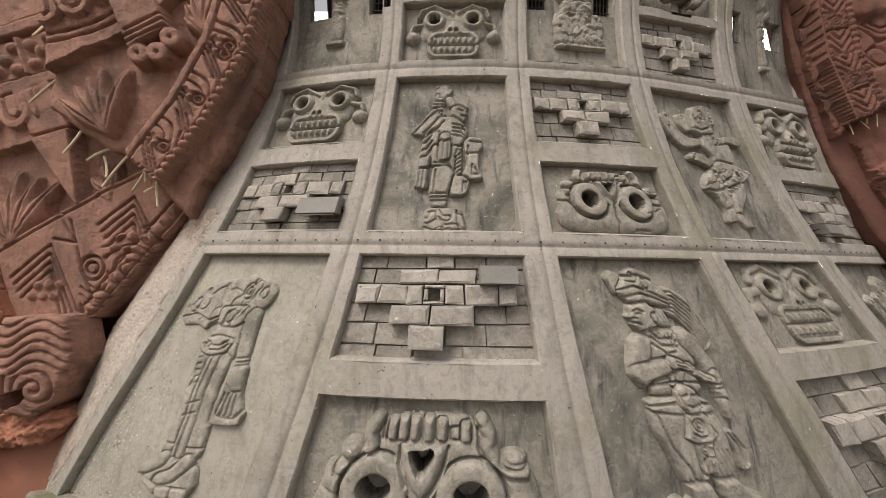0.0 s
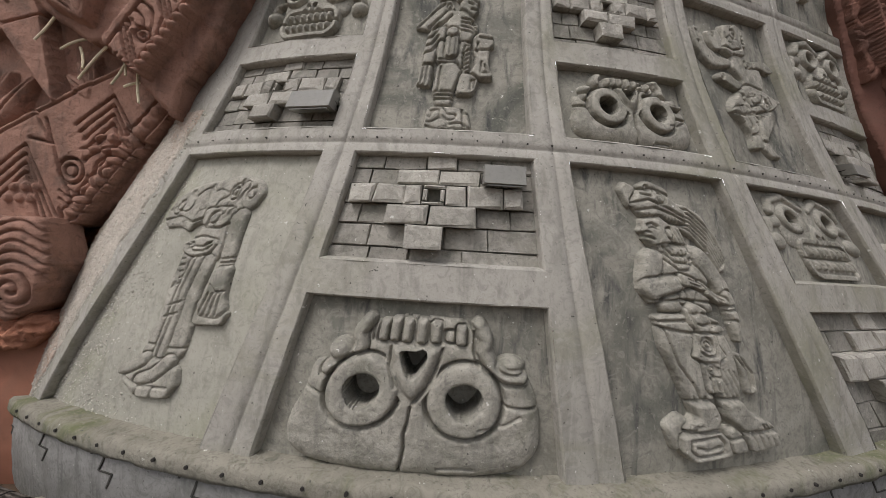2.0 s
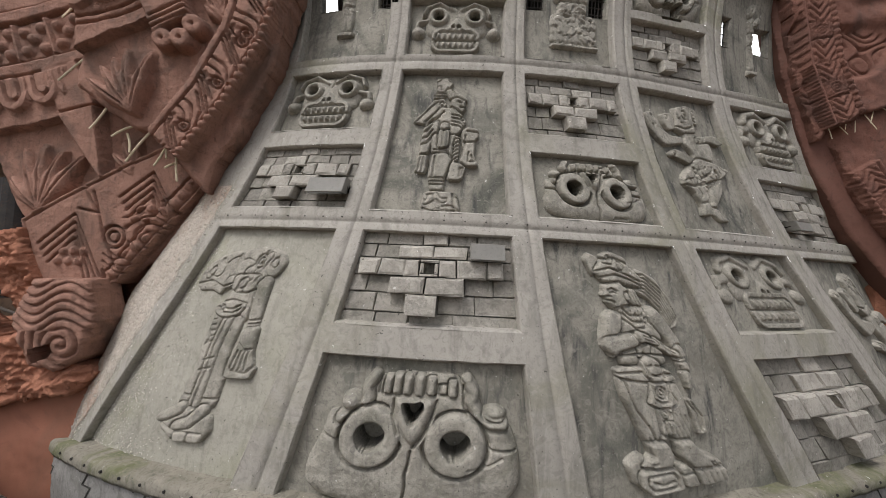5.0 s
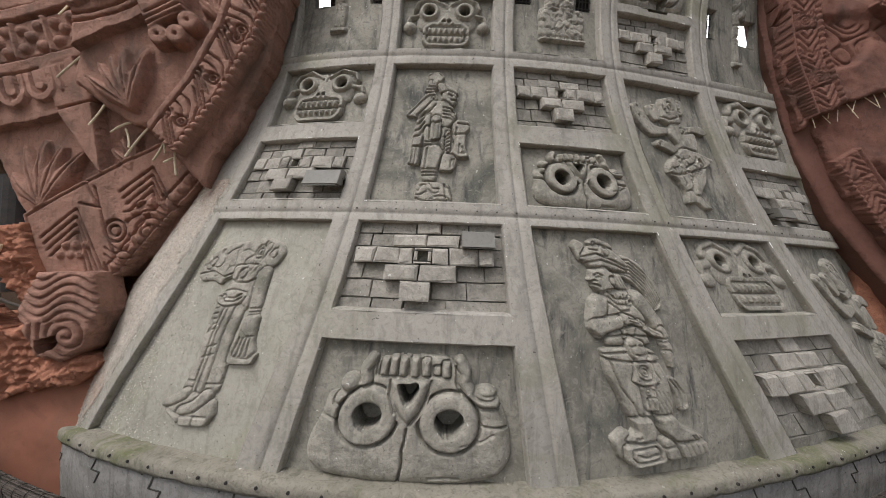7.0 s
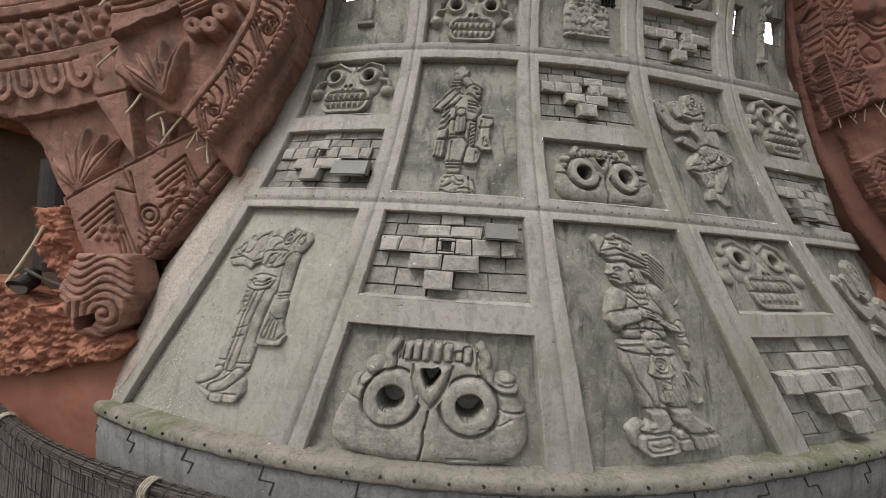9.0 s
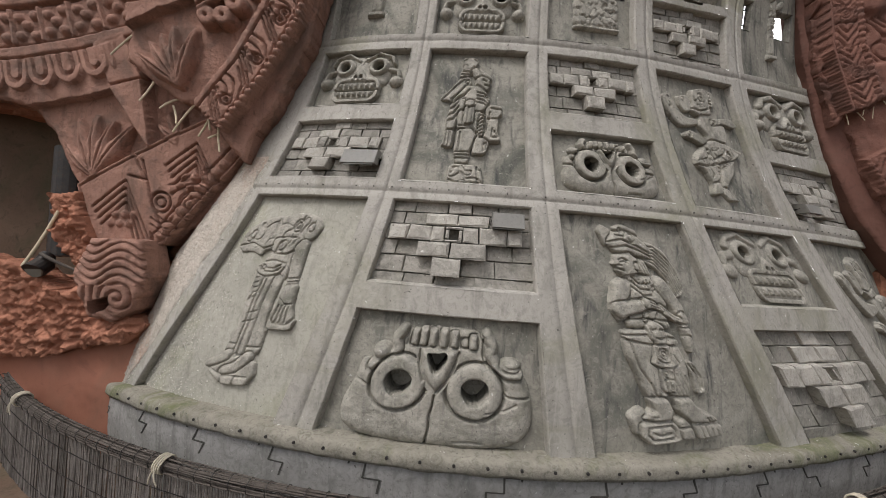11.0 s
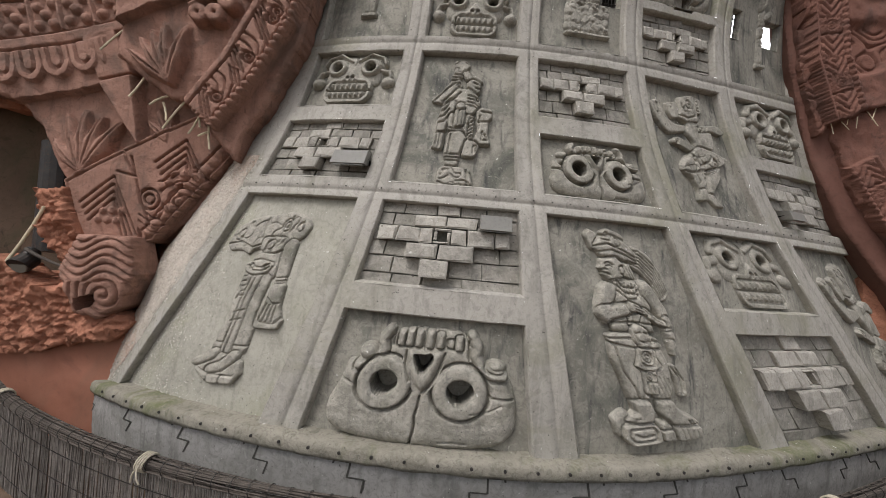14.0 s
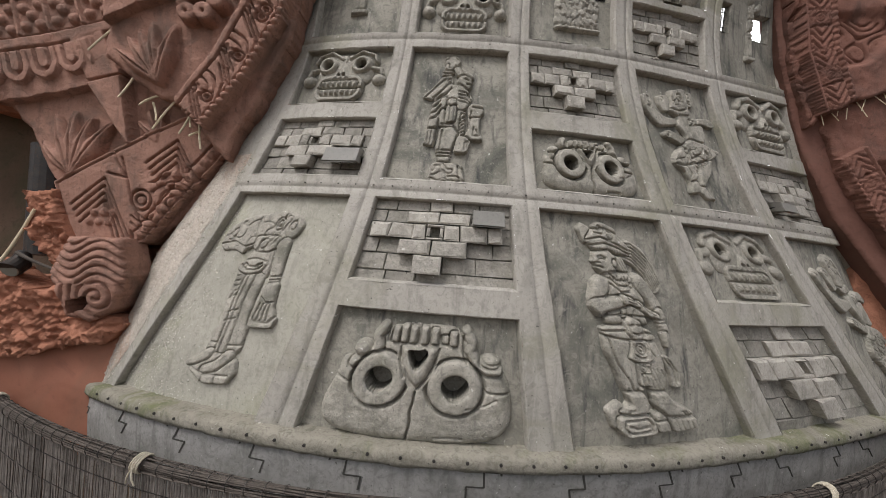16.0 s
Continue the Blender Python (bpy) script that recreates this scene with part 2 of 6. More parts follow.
def fbm(x, y, s=1.0, seed=0, octaves=4):
    """Cheap smooth noise from sines, about -1 to 1."""
    rs = np.random.RandomState(seed)
    out, amp = 0, 1.0
    for o in range(octaves):
        for k in range(3):
            a, ph = rs.uniform(0, 6.28), rs.uniform(0, 6.28)
            fr = s * 2 ** o * rs.uniform(0.7, 1.4)
            out = out + amp / 3 * np.sin(fr * (x * math.cos(a) + y * math.sin(a)) + ph + 1.3 * np.sin(0.7 * fr * (y * math.cos(a) - x * math.sin(a)) + ph))
        amp *= 0.55
    return out


# ---- carving shapes: signed distances and profiles ----
def dome(d, height, rnd):
    t = np.clip(-d / rnd, 0, 1)
    return height * np.sqrt(np.clip(1 - (1 - t) ** 2, 0, 1))


def disc(x, y, cx, cy, r, ry=None):
    ry = ry or r
    return (np.hypot((x - cx) / r, (y - cy) / ry) - 1) * min(r, ry)


def cap(x, y, ax, ay, bx, by, ra, rb=None):
    rb = ra if rb is None else rb
    dx, dy = bx - ax, by - ay
    t = np.clip(((x - ax) * dx + (y - ay) * dy) / (dx * dx + dy * dy + 1e-9), 0, 1)
    return np.hypot(x - ax - t * dx, y - ay - t * dy) - (ra + (rb - ra) * t)


def rbox(x, y, cx, cy, w, h, r, turn=0.0):
    c, s = math.cos(radians(turn)), math.sin(radians(turn))
    u, v = (x - cx) * c + (y - cy) * s, -(x - cx) * s + (y - cy) * c
    qx, qy = np.abs(u) - w + r, np.abs(v) - h + r
    return np.hypot(np.maximum(qx, 0), np.maximum(qy, 0)) + np.minimum(np.maximum(qx, qy), 0) - r


def polygon(x, y, pts):
    d = np.full(x.shape, 1e9)
    inside = np.zeros(x.shape, bool)
    for (ax, ay), (bx, by) in zip(pts, pts[1:] + pts[:1]):
        d = np.minimum(d, cap(x, y, ax, ay, bx, by, 0.0))
        if ay != by:
            inside ^= ((ay > y) != (by > y)) & (x < (bx - ax) * (y - ay) / (by - ay) + ax)
    return np.where(inside, -d, d)


def path(x, y, pts, r):
    return np.minimum.reduce([cap(x, y, *a, *b, r) for a, b in zip(pts, pts[1:])])


def cut(d, depth, w):
    return 1.4 * depth * np.exp(-(d / w) ** 2)


# ---- the curved relief wall ----
K = 0.75
BEND = radians(15.12)


def wall_pt(a, z, h=0.0):
    """Point of the wall at angle a (degrees round the axis) and height z (in units of K metres), h metres proud."""
    a, z = np.radians(np.asarray(a, float)), np.asarray(z, float)
    u = np.clip(z / 5, -0.2, 1.25)
    b = a * (1 -0.9798 * u +0.5183 * u * u) +0.0099 * u +0.1338 * a ** 3 -0.0314 * u * a * a
    zz = z + (-0.4592 +0.8641 * u +0.3204 * u * u) * a * a + (-0.0063 +0.0218 * u) * a +0.0262 * a ** 3
    r = (9.9779 +0.0568 * u -2.5538 * u * u +1.4383 * u ** 3 +0.0411 * a -1.3041 * a * a +0.1047 * a * u +0.2185 * a ** 3 +0.2256 * a * a * u) * K + h
    # the foot sags at the free left corner
    sag = np.clip(-a - 0.157, 0, 1) ** 2 * np.clip(1 - z / 2.4, 0, 1.3)
    zz, b = zz - 1.6 * sag, b - 0.09 * sag
    # past the bend the curve opens out to five times the radius
    c, e = np.minimum(b, BEND), np.maximum(b - BEND, 0)
    x = r * np.sin(c) + 5 * r * (np.sin(BEND + e / 5) - math.sin(BEND))
    y = -r * np.cos(c) - 5 * r * (np.cos(BEND + e / 5) - math.cos(BEND))
    return np.stack(np.broadcast_arrays(x, y, zz * K), -1)


def per_degree(a, z):
    """Metres along the wall for one degree, at this place."""
    return float(np.linalg.norm(wall_pt(a + 0.5, z) - wall_pt(a - 0.5, z)))


COLS = [(-24.27, -10.81), (-8.35, 5.01), (7.56, 21.32), (24.25, 39.82), (43.41, 62.47)]
WALL_TOP = 7.6
DEPTH = 0.072
# column, lower and upper edge, kind of carving
PANELS = [
    (0, 0.083, 2.434, "priest"), (1, 1.564, 2.434, "blocks"), (1, 0.083, 1.312, "mask"), (2, 0.083, 2.434, "warrior"),
    (3, 1.573, 2.434, "skull"), (3, 0.083, 1.339, "blocks"), (4, 0.083, 2.434, "dancer"),
    (0, 2.640, 3.356, "blocks"), (0, 3.541, 4.279, "skull"), (1, 2.629, 4.279, "standing"), (2, 3.535, 4.279, "blocks"),
    (2, 2.629, 3.335, "mask"), (3, 2.629, 4.279, "dancer"), (4, 2.640, 3.356, "blocks"), (4, 3.517, 4.279, "skull"),
    (0, 4.467, 5.946, "small"), (1, 4.467, 5.204, "skull"), (1, 5.312, 5.946, "blocks"), (2, 4.467, 5.946, "seated"),
    (3, 4.467, 5.176, "blocks"), (3, 5.281, 5.946, "mask"), (4, 4.467, 5.946, "small"),
    (0, 6.142, 6.856, "skull"), (1, 6.142, 7.591, "seated"), (2, 6.142, 6.856, "blocks"), (3, 6.142, 7.591, "seated"), (4, 6.142, 6.856, "mask"),
]
# window openings through the wall: angle range and height range
WINDOWS = [(-22.4, -18.65, 5.175, 5.563), (-13.2, -9.9, 5.161, 5.538), (-3.24, 0.60, 5.215, 5.48), (8.0, 11.1, 5.164, 5.531),
           (17.6, 21.0, 5.151, 5.537), (30.3, 34.2, 5.25, 5.50), (44.2, 47.8, 5.12, 5.53), (53.6, 59.6, 5.09, 5.46)]
EDGE_L, EDGE_R = -27.4, 72.0


def lines(marks, step):
    out = []
    marks = sorted(set(marks))
    for p, q in zip(marks, marks[1:]):
        n = max(1, round((q - p) / step))
        out += [p + (q - p) * k / n for k in range(n)]
    return np.array(out + [marks[-1]])


def left_edge(z):
    """Angle at which the wall runs in behind the red rock."""
    return np.interp(z, [0, 0.8, 1.2, 1.7, 2.1, 2.6, 3.2, 3.8, 4.3, 4.75, 5.2, 7.6], [-27.9, -28.6, -29.6, -32.2, -31.6, -30.6, -30.0, -30.6, -31.0, -30.6, -30.0, -29.0])


RIB_LINES = [-9.35, 6.47, 23.08, 41.95]
BAND_LINES = [2.511, 4.384, 6.047]
a_marks = [EDGE_L, EDGE_R, -27.0] + [e for c in COLS for e in c] + [w for q in WINDOWS for w in q[:2]]
for r in RIB_LINES:
    a_marks += [r - 0.08, r, r + 0.08]
z_marks = [0.03, WALL_TOP] + [e for p in PANELS for e in p[1:3]] + [w for q in WINDOWS for w in q[2:]]
for r in BAND_LINES:
    z_marks += [r - 0.012, r, r + 0.012]
al, zl = lines(a_marks, 0.55), lines(z_marks, 0.06)
A, Z = np.meshgrid(al, zl)
H = 0.004 * fbm(A * 0.6, Z * 5, 1.0, 3) + 0.003 * fbm(A, Z * 9, 2.0, 9)
for r in RIB_LINES:
    H -= 0.012 * (np.abs(A - r) < 0.01)
for r in BAND_LINES:
    H -= 0.010 * (np.abs(Z - r) < 0.001)
am, zm = (al[1:] + al[:-1]) / 2, (zl[1:] + zl[:-1]) / 2
AM, ZM = np.meshgrid(am, zm)
keep = np.ones(AM.shape, bool)
for c, z0, z1, kind in PANELS:
    keep &= ~((AM > COLS[c][0]) & (AM < COLS[c][1]) & (ZM > z0) & (ZM < z1))
for a0, a1, z0, z1 in WINDOWS:
    keep &= ~((AM > a0) & (AM < a1) & (ZM > z0) & (ZM < z1))
# the free left rim leans out with height
A2 = np.where(A < -26.5, -26.5 + (A + 26.5) / (26.5 + EDGE_L) * (left_edge(Z) + 26.5), A)
edge_r = np.interp(Z, [0.1, 2.0, 2.6, 3.0, 3.5, 3.9, 4.3, 4.8, 5.2, 6.7], [82, 88, 80, 75, 71, 69.5, 68.5, 66.5, 65.5, 65])
A2 = np.where(A > 62, 62 + (A - 62) / 10 * (edge_r - 62), A2)
wall_top_pts = wall_pt(A2, Z, H)
wall_front = sheet("wall_front", wall_top_pts, wall_pt(A2, Z, -0.45), keep, concrete, smooth=False, skirt=False)
tagged(wall_front, "pale grey cast concrete wall grid with ribs", "wall", kind="structure")


def rim(a0, a1, z0, z1, deep, name, mat, parent, label="", start=0.0):
    """The four sloped inner sides of an opening, with a worn, rounded lip."""
    n = 14
    ring = []
    for k in range(n):
        ring.append((a0 + (a1 - a0) * k / n, z0))
    for k in range(n):
        ring.append((a1, z0 + (z1 - z0) * k / n))
    for k in range(n):
        ring.append((a1 - (a1 - a0) * k / n, z1))
    for k in range(n):
        ring.append((a0, z1 - (z1 - z0) * k / n))
    ra, rz = np.array(ring).T
    ca, cz = (a0 + a1) / 2, (z0 + z1) / 2
    rows = []
    for inset, h in ((0.0, start + 0.002), (0.006, start - 0.004), (0.012, start - 0.014), (0.02, -deep)):
        da = inset / per_degree(ca, cz)
        dz = inset / K
        wob = 0.003 * np.sin(rz * 17 + ra * 2.1) + 0.002 * np.sin(rz * 41 + ra * 5)
        aa = np.where(np.abs(ra - a0) < 1e-6, ra + da, np.where(np.abs(ra - a1) < 1e-6, ra - da, ra))
        zz = np.where(np.abs(rz - z0) < 1e-6, rz + dz, np.where(np.abs(rz - z1) < 1e-6, rz - dz, rz))
        rows.append(wall_pt(aa, zz, h + (wob if h < -0.001 else 0)))
    m = len(ring)
    v = np.concatenate(rows)
    f = []
    for r in range(len(rows) - 1):
        for k in range(m):
            f.append((r * m + k, (r + 1) * m + k, (r + 1) * m + (k + 1) % m, r * m + (k + 1) % m))
    return mesh_object(name, v, f, mat, parent, False, label)


for c, z0, z1, kind in PANELS:
    rim(COLS[c][0], COLS[c][1], z0, z1, DEPTH + 0.02, "trim", concrete, wall_front)


# ---- carvings: each gives heights above the panel's ground, and holes ----
def carve_mask(x, y, w, h, seed):
    """A goggle-eyed face, standing on its head: broad jaw plate, ring eyes, nose, teeth above, scrolls beside."""
    s, q = w / 2, h / 2

    def at(*pts):
        return soften([(px * s, py * q) for px, py in pts], 2, 0.2)

    jaw = polygon(x, y, at((-0.85, -0.46), (-0.82, -0.74), (-0.68, -0.90), (-0.42, -0.97), (-0.02, -0.98), (0.42, -0.97), (0.72, -0.88), (0.86, -0.62), (0.88, -0.19),
                           (0.82, 0.19), (0.62, 0.27), (0.3, 0.30), (-0.3, 0.30), (-0.69, 0.25), (-0.78, 0.20), (-0.79, -0.13)))
    o = dome(jaw, 0.088, 0.10)
    o = np.maximum(o, dome(polygon(x, y, at((-0.40, 0.80), (0.42, 0.82), (0.50, 0.45), (0.45, 0.1), (-0.40, 0.1), (-0.48, 0.45))), 0.075, 0.05))
    # side scrolls, each with a knob above its curl
    for line, r in (([(-0.42, 0.72), (-0.47, 0.60), (-0.44, 0.44), (-0.48, 0.28), (-0.56, 0.19), (-0.64, 0.16)], 0.060), ([(0.44, 0.74), (0.49, 0.60), (0.48, 0.46), (0.54, 0.30), (0.64, 0.20), (0.74, 0.20)], 0.062)):
        d = path(x, y, [(a * s, b * q) for a, b in line], r * s)
        o = np.maximum(o - cut(d, 0.03, 0.008) * (o > 0.02), dome(d, 0.115, 0.04))
    for cx, cy, rx, ry in ((-0.59, 0.37, 0.10, 0.14), (0.68, 0.32, 0.11, 0.10)):
        d = disc(x, y, cx * s, cy * q, rx * s, ry * q)
        o = np.maximum(o - cut(d, 0.025, 0.008) * (o > 0.02), dome(d, 0.115, 0.07))
    # goggle rings run into the nose bridge
    hole = np.zeros(x.shape, bool)
    bridge = polygon(x, y, at((-0.24, 0.50), (-0.10, 0.56), (0.17, 0.50), (0.14, 0.25), (0.06, -0.05), (-0.01, -0.18), (-0.12, -0.02), (-0.20, 0.25)))
    for ex, ey in ((-0.365, -0.05), (0.345, -0.09)):
        e = np.hypot(x - ex * s, (y - ey * q) * 1.04)
        r = 0.262 * s
        lump = 0.118 * np.clip(1 - ((e - 0.70 * r) / (0.32 * r)) ** 4, 0, 1) ** 0.5
        o = np.where(e < r, np.maximum(lump, np.where(e < 0.62 * r, 0.0, 0.085)), o)
        o -= cut(np.where(bridge < 0.02, 9, e - r * 1.02), 0.055, 0.010)
        inner = e < 0.47 * r * (1 + 0.05 * np.sin(3 * np.arctan2(y - ey * q, x - ex * s)))
        o = np.where(inner, 0.005, o)
        hole |= inner
    o = np.maximum(o, dome(bridge, 0.125, 0.06))
    for line in ([(-0.21, 0.45), (-0.20, 0.25), (-0.14, 0.02)], [(0.17, 0.45), (0.13, 0.22), (0.07, 0.0), (0.0, -0.15)]):
        o -= cut(path(x, y, [(a * s, b * q) for a, b in line], 0), 0.03, 0.008)
    n2 = polygon(x, y, at((-0.14, 0.44), (-0.05, 0.42), (0.05, 0.46), (0.07, 0.34), (-0.01, 0.12), (-0.06, 0.12), (-0.12, 0.30)))
    o = np.where(n2 < 0, 0.005, o)
    hole |= n2 < -0.004
    # an uneven row of teeth, one of them broken
    for k, (tx, ty, tall) in enumerate(((-0.285, 0.63, 0.13), (-0.20, 0.645, 0.145), (-0.108, 0.64, 0.14), (0.004, 0.645, 0.15), (0.112, 0.64, 0.13), (0.222, 0.60, 0.075), (0.305, 0.62, 0.12))):
        d = rbox(x, y, tx * s, ty * q, 0.046 * s, tall * q, 0.02)
        o = np.maximum(o - cut(d, 0.035, 0.007), dome(d, 0.108 - 0.03 * (k == 5), 0.03))
    o -= cut(path(x, y, [(-0.36 * s, 0.52 * q), (-0.37 * s, 0.74 * q), (-0.2 * s, 0.82 * q), (0.3 * s, 0.82 * q), (0.41 * s, 0.70 * q), (0.40 * s, 0.45 * q), (0.44 * s, 0.28 * q)], 0), 0.03, 0.008)
    # seams between the cast pieces
    for line, deep in (([(-0.015, -0.20), (-0.02, -0.38), (-0.035, -0.50), (-0.02, -0.66), (-0.04, -0.96)], 0.045), ([(0.60, -0.12), (0.72, -0.15), (0.84, -0.14)], 0.03),
                       ([(-0.78, -0.08), (-0.70, -0.10), (-0.62, -0.16)], 0.03), ([(0.2, -0.86), (0.32, -0.84), (0.42, -0.85)], 0.02), ([(0.45, -0.38), (0.62, -0.33), (0.72, -0.24)], 0.012)):
        o -= cut(path(x, y, [(a * s, b * q) for a, b in line], 0), deep, 0.007)
    return o, hole


def carve_skull(x, y, w, h, seed):
    s, q = w / 2, h / 2
    d = rbox(x, y, 0, 0.3 * q, 0.62 * s, 0.55 * q, 0.25 * q)
    o = dome(d, 0.06, 0.1)
    o = np.maximum(o, dome(rbox(x, y, 0, -0.45 * q, 0.43 * s, 0.36 * q, 0.06), 0.065, 0.05))
    hole = np.zeros(x.shape, bool)
    for m in (-1, 1):
        o = np.maximum(o, dome(disc(x, y, m * 0.78 * s, -0.12 * q, 0.14 * s, 0.2 * q), 0.10, 0.07))
        o = np.maximum(o, dome(path(x, y, [(m * 0.60 * s, 0.30 * q), (m * 0.78 * s, 0.25 * q), (m * 0.82 * s, 0.08 * q)], 0.05 * s), 0.07, 0.04))
        e = np.hypot((x - m * 0.37 * s) / (0.21 * s), (y - 0.38 * q) / (0.31 * q))
        o = np.where(e < 1.05, 0.11 * np.sqrt(np.clip(1 - ((e - 0.74) / 0.32) ** 2, 0, 1)), o)
        o = np.where(e < 0.5, 0.005, o)
        hole |= e < 0.46
        o = np.maximum(o, dome(path(x, y, [(m * 0.08 * s, 0.62 * q), (m * 0.35 * s, 0.86 * q), (m * 0.62 * s, 0.72 * q), (m * 0.68 * s, 0.5 * q)], 0.035 * s + 0.004), 0.10, 0.03))
    nd = polygon(x, y, [(0, 0.25 * q), (0.15 * s, -0.08 * q), (-0.15 * s, -0.08 * q)])
    o = np.maximum(o, dome(nd - 0.03, 0.11, 0.05))
    for m in (-1, 1):
        n2 = disc(x, y, m * 0.055 * s, -0.02 * q, 0.04 * s, 0.09 * q)
        o = np.where(n2 < 0, 0.012, o)
    for row, n in ((-0.30, 7), (-0.60, 7)):
        for k in range(n):
            tx = (-0.345 + 0.115 * k) * s
            o = np.maximum(o, dome(rbox(x, y, tx, row * q, 0.052 * s, 0.115 * q, 0.02), 0.11, 0.03))
    o = np.maximum(o, 0.085 * (np.abs(rbox(x, y, 0, -0.45 * q, 0.46 * s, 0.38 * q, 0.08)) < 0.016))
    o -= cut(path(x, y, [(-0.5 * s, -0.45 * q), (0.5 * s, -0.45 * q)], 0), 0.04, 0.007)
    o -= cut(path(x, y, [(0.02 * s, 0.95 * q), (-0.02 * s, 0.8 * q), (0.03 * s, 0.68 * q), (0, 0.5 * q)], 0), 0.02, 0.008)
    return o, hole


def ornament(o, x, y, seed, amount=0.014, s=22.0):
    """Carved knots and curls over a raised area."""
    n = fbm(x, y, s, seed, 2)
    return np.where(o > 0.01, o - 1.25 * amount * np.exp(-(n / 0.13) ** 2) + 0.25 * amount * np.tanh(n * 6), o)


def soften(pts, rounds=2, t0=0.12):
    """Cuts the corners of a closed outline, so that it runs in curves."""
    for _ in range(rounds):
        pts = [(a[0] * (1 - t) + b[0] * t, a[1] * (1 - t) + b[1] * t) for a, b in zip(pts, pts[1:] + pts[:1]) for t in (t0, 1 - t0)]
    return pts


class Carver:
    """Low relief built up shape by shape; lengths are shares of the panel's height."""

    def __init__(self, x, y, h, seed):
        self.x, self.y, self.h, self.seed = x, y, h, seed
        self.o = np.zeros(x.shape)

    def scaled(self, pts):
        return [(a * self.h, b * self.h) for a, b in pts]

    def poly(self, height, rnd, *pts):
        d = polygon(self.x, self.y, soften(self.scaled(pts))) - 0.006
        self.o = np.where(d < 0, np.maximum(self.o * 0.75, dome(d, height, rnd * 0.6 * self.h)), self.o - cut(d, 0.026, 0.009) * (self.o > 0.02))

    def limb(self, height, ra, rb, *pts):
        n = len(pts) - 1
        p = self.scaled(pts)
        d = np.minimum.reduce([cap(self.x, self.y, *a, *b, (ra + (rb - ra) * k / n) * self.h, (ra + (rb - ra) * (k + 1) / n) * self.h) for k, (a, b) in enumerate(zip(p, p[1:]))])
        self.o = np.maximum(self.o - cut(d, 0.022, 0.007) * (self.o > 0.02), dome(d, height, max(ra, rb) * self.h * 0.6))

    def groove(self, deep, *pts):
        d = path(self.x, self.y, self.scaled(pts), 0)
        self.o = np.where(self.o > 0.01, self.o - cut(d, deep * 1.25, 0.0075), self.o)

    def ring(self, deep, r, c):
        d = np.hypot(self.x - c[0] * self.h, self.y - c[1] * self.h) - r * self.h
        self.o = np.where(self.o > 0.01, self.o - cut(d, deep * 1.25, 0.0075), self.o)

    def knots(self, size, *pts):
        d = polygon(self.x, self.y, self.scaled(pts))
        self.o = np.where(d < 0, ornament(self.o, self.x, self.y, self.seed, 0.022, size), self.o)

    def pleats(self, count, turn, *pts):
        d = polygon(self.x, self.y, self.scaled(pts))
        wave = (0.5 + 0.5 * np.cos((self.x * math.cos(turn) + self.y * math.sin(turn)) * count)) ** 5
        self.o = np.where((d < 0) & (self.o > 0.01), self.o - 0.02 * wave, self.o)


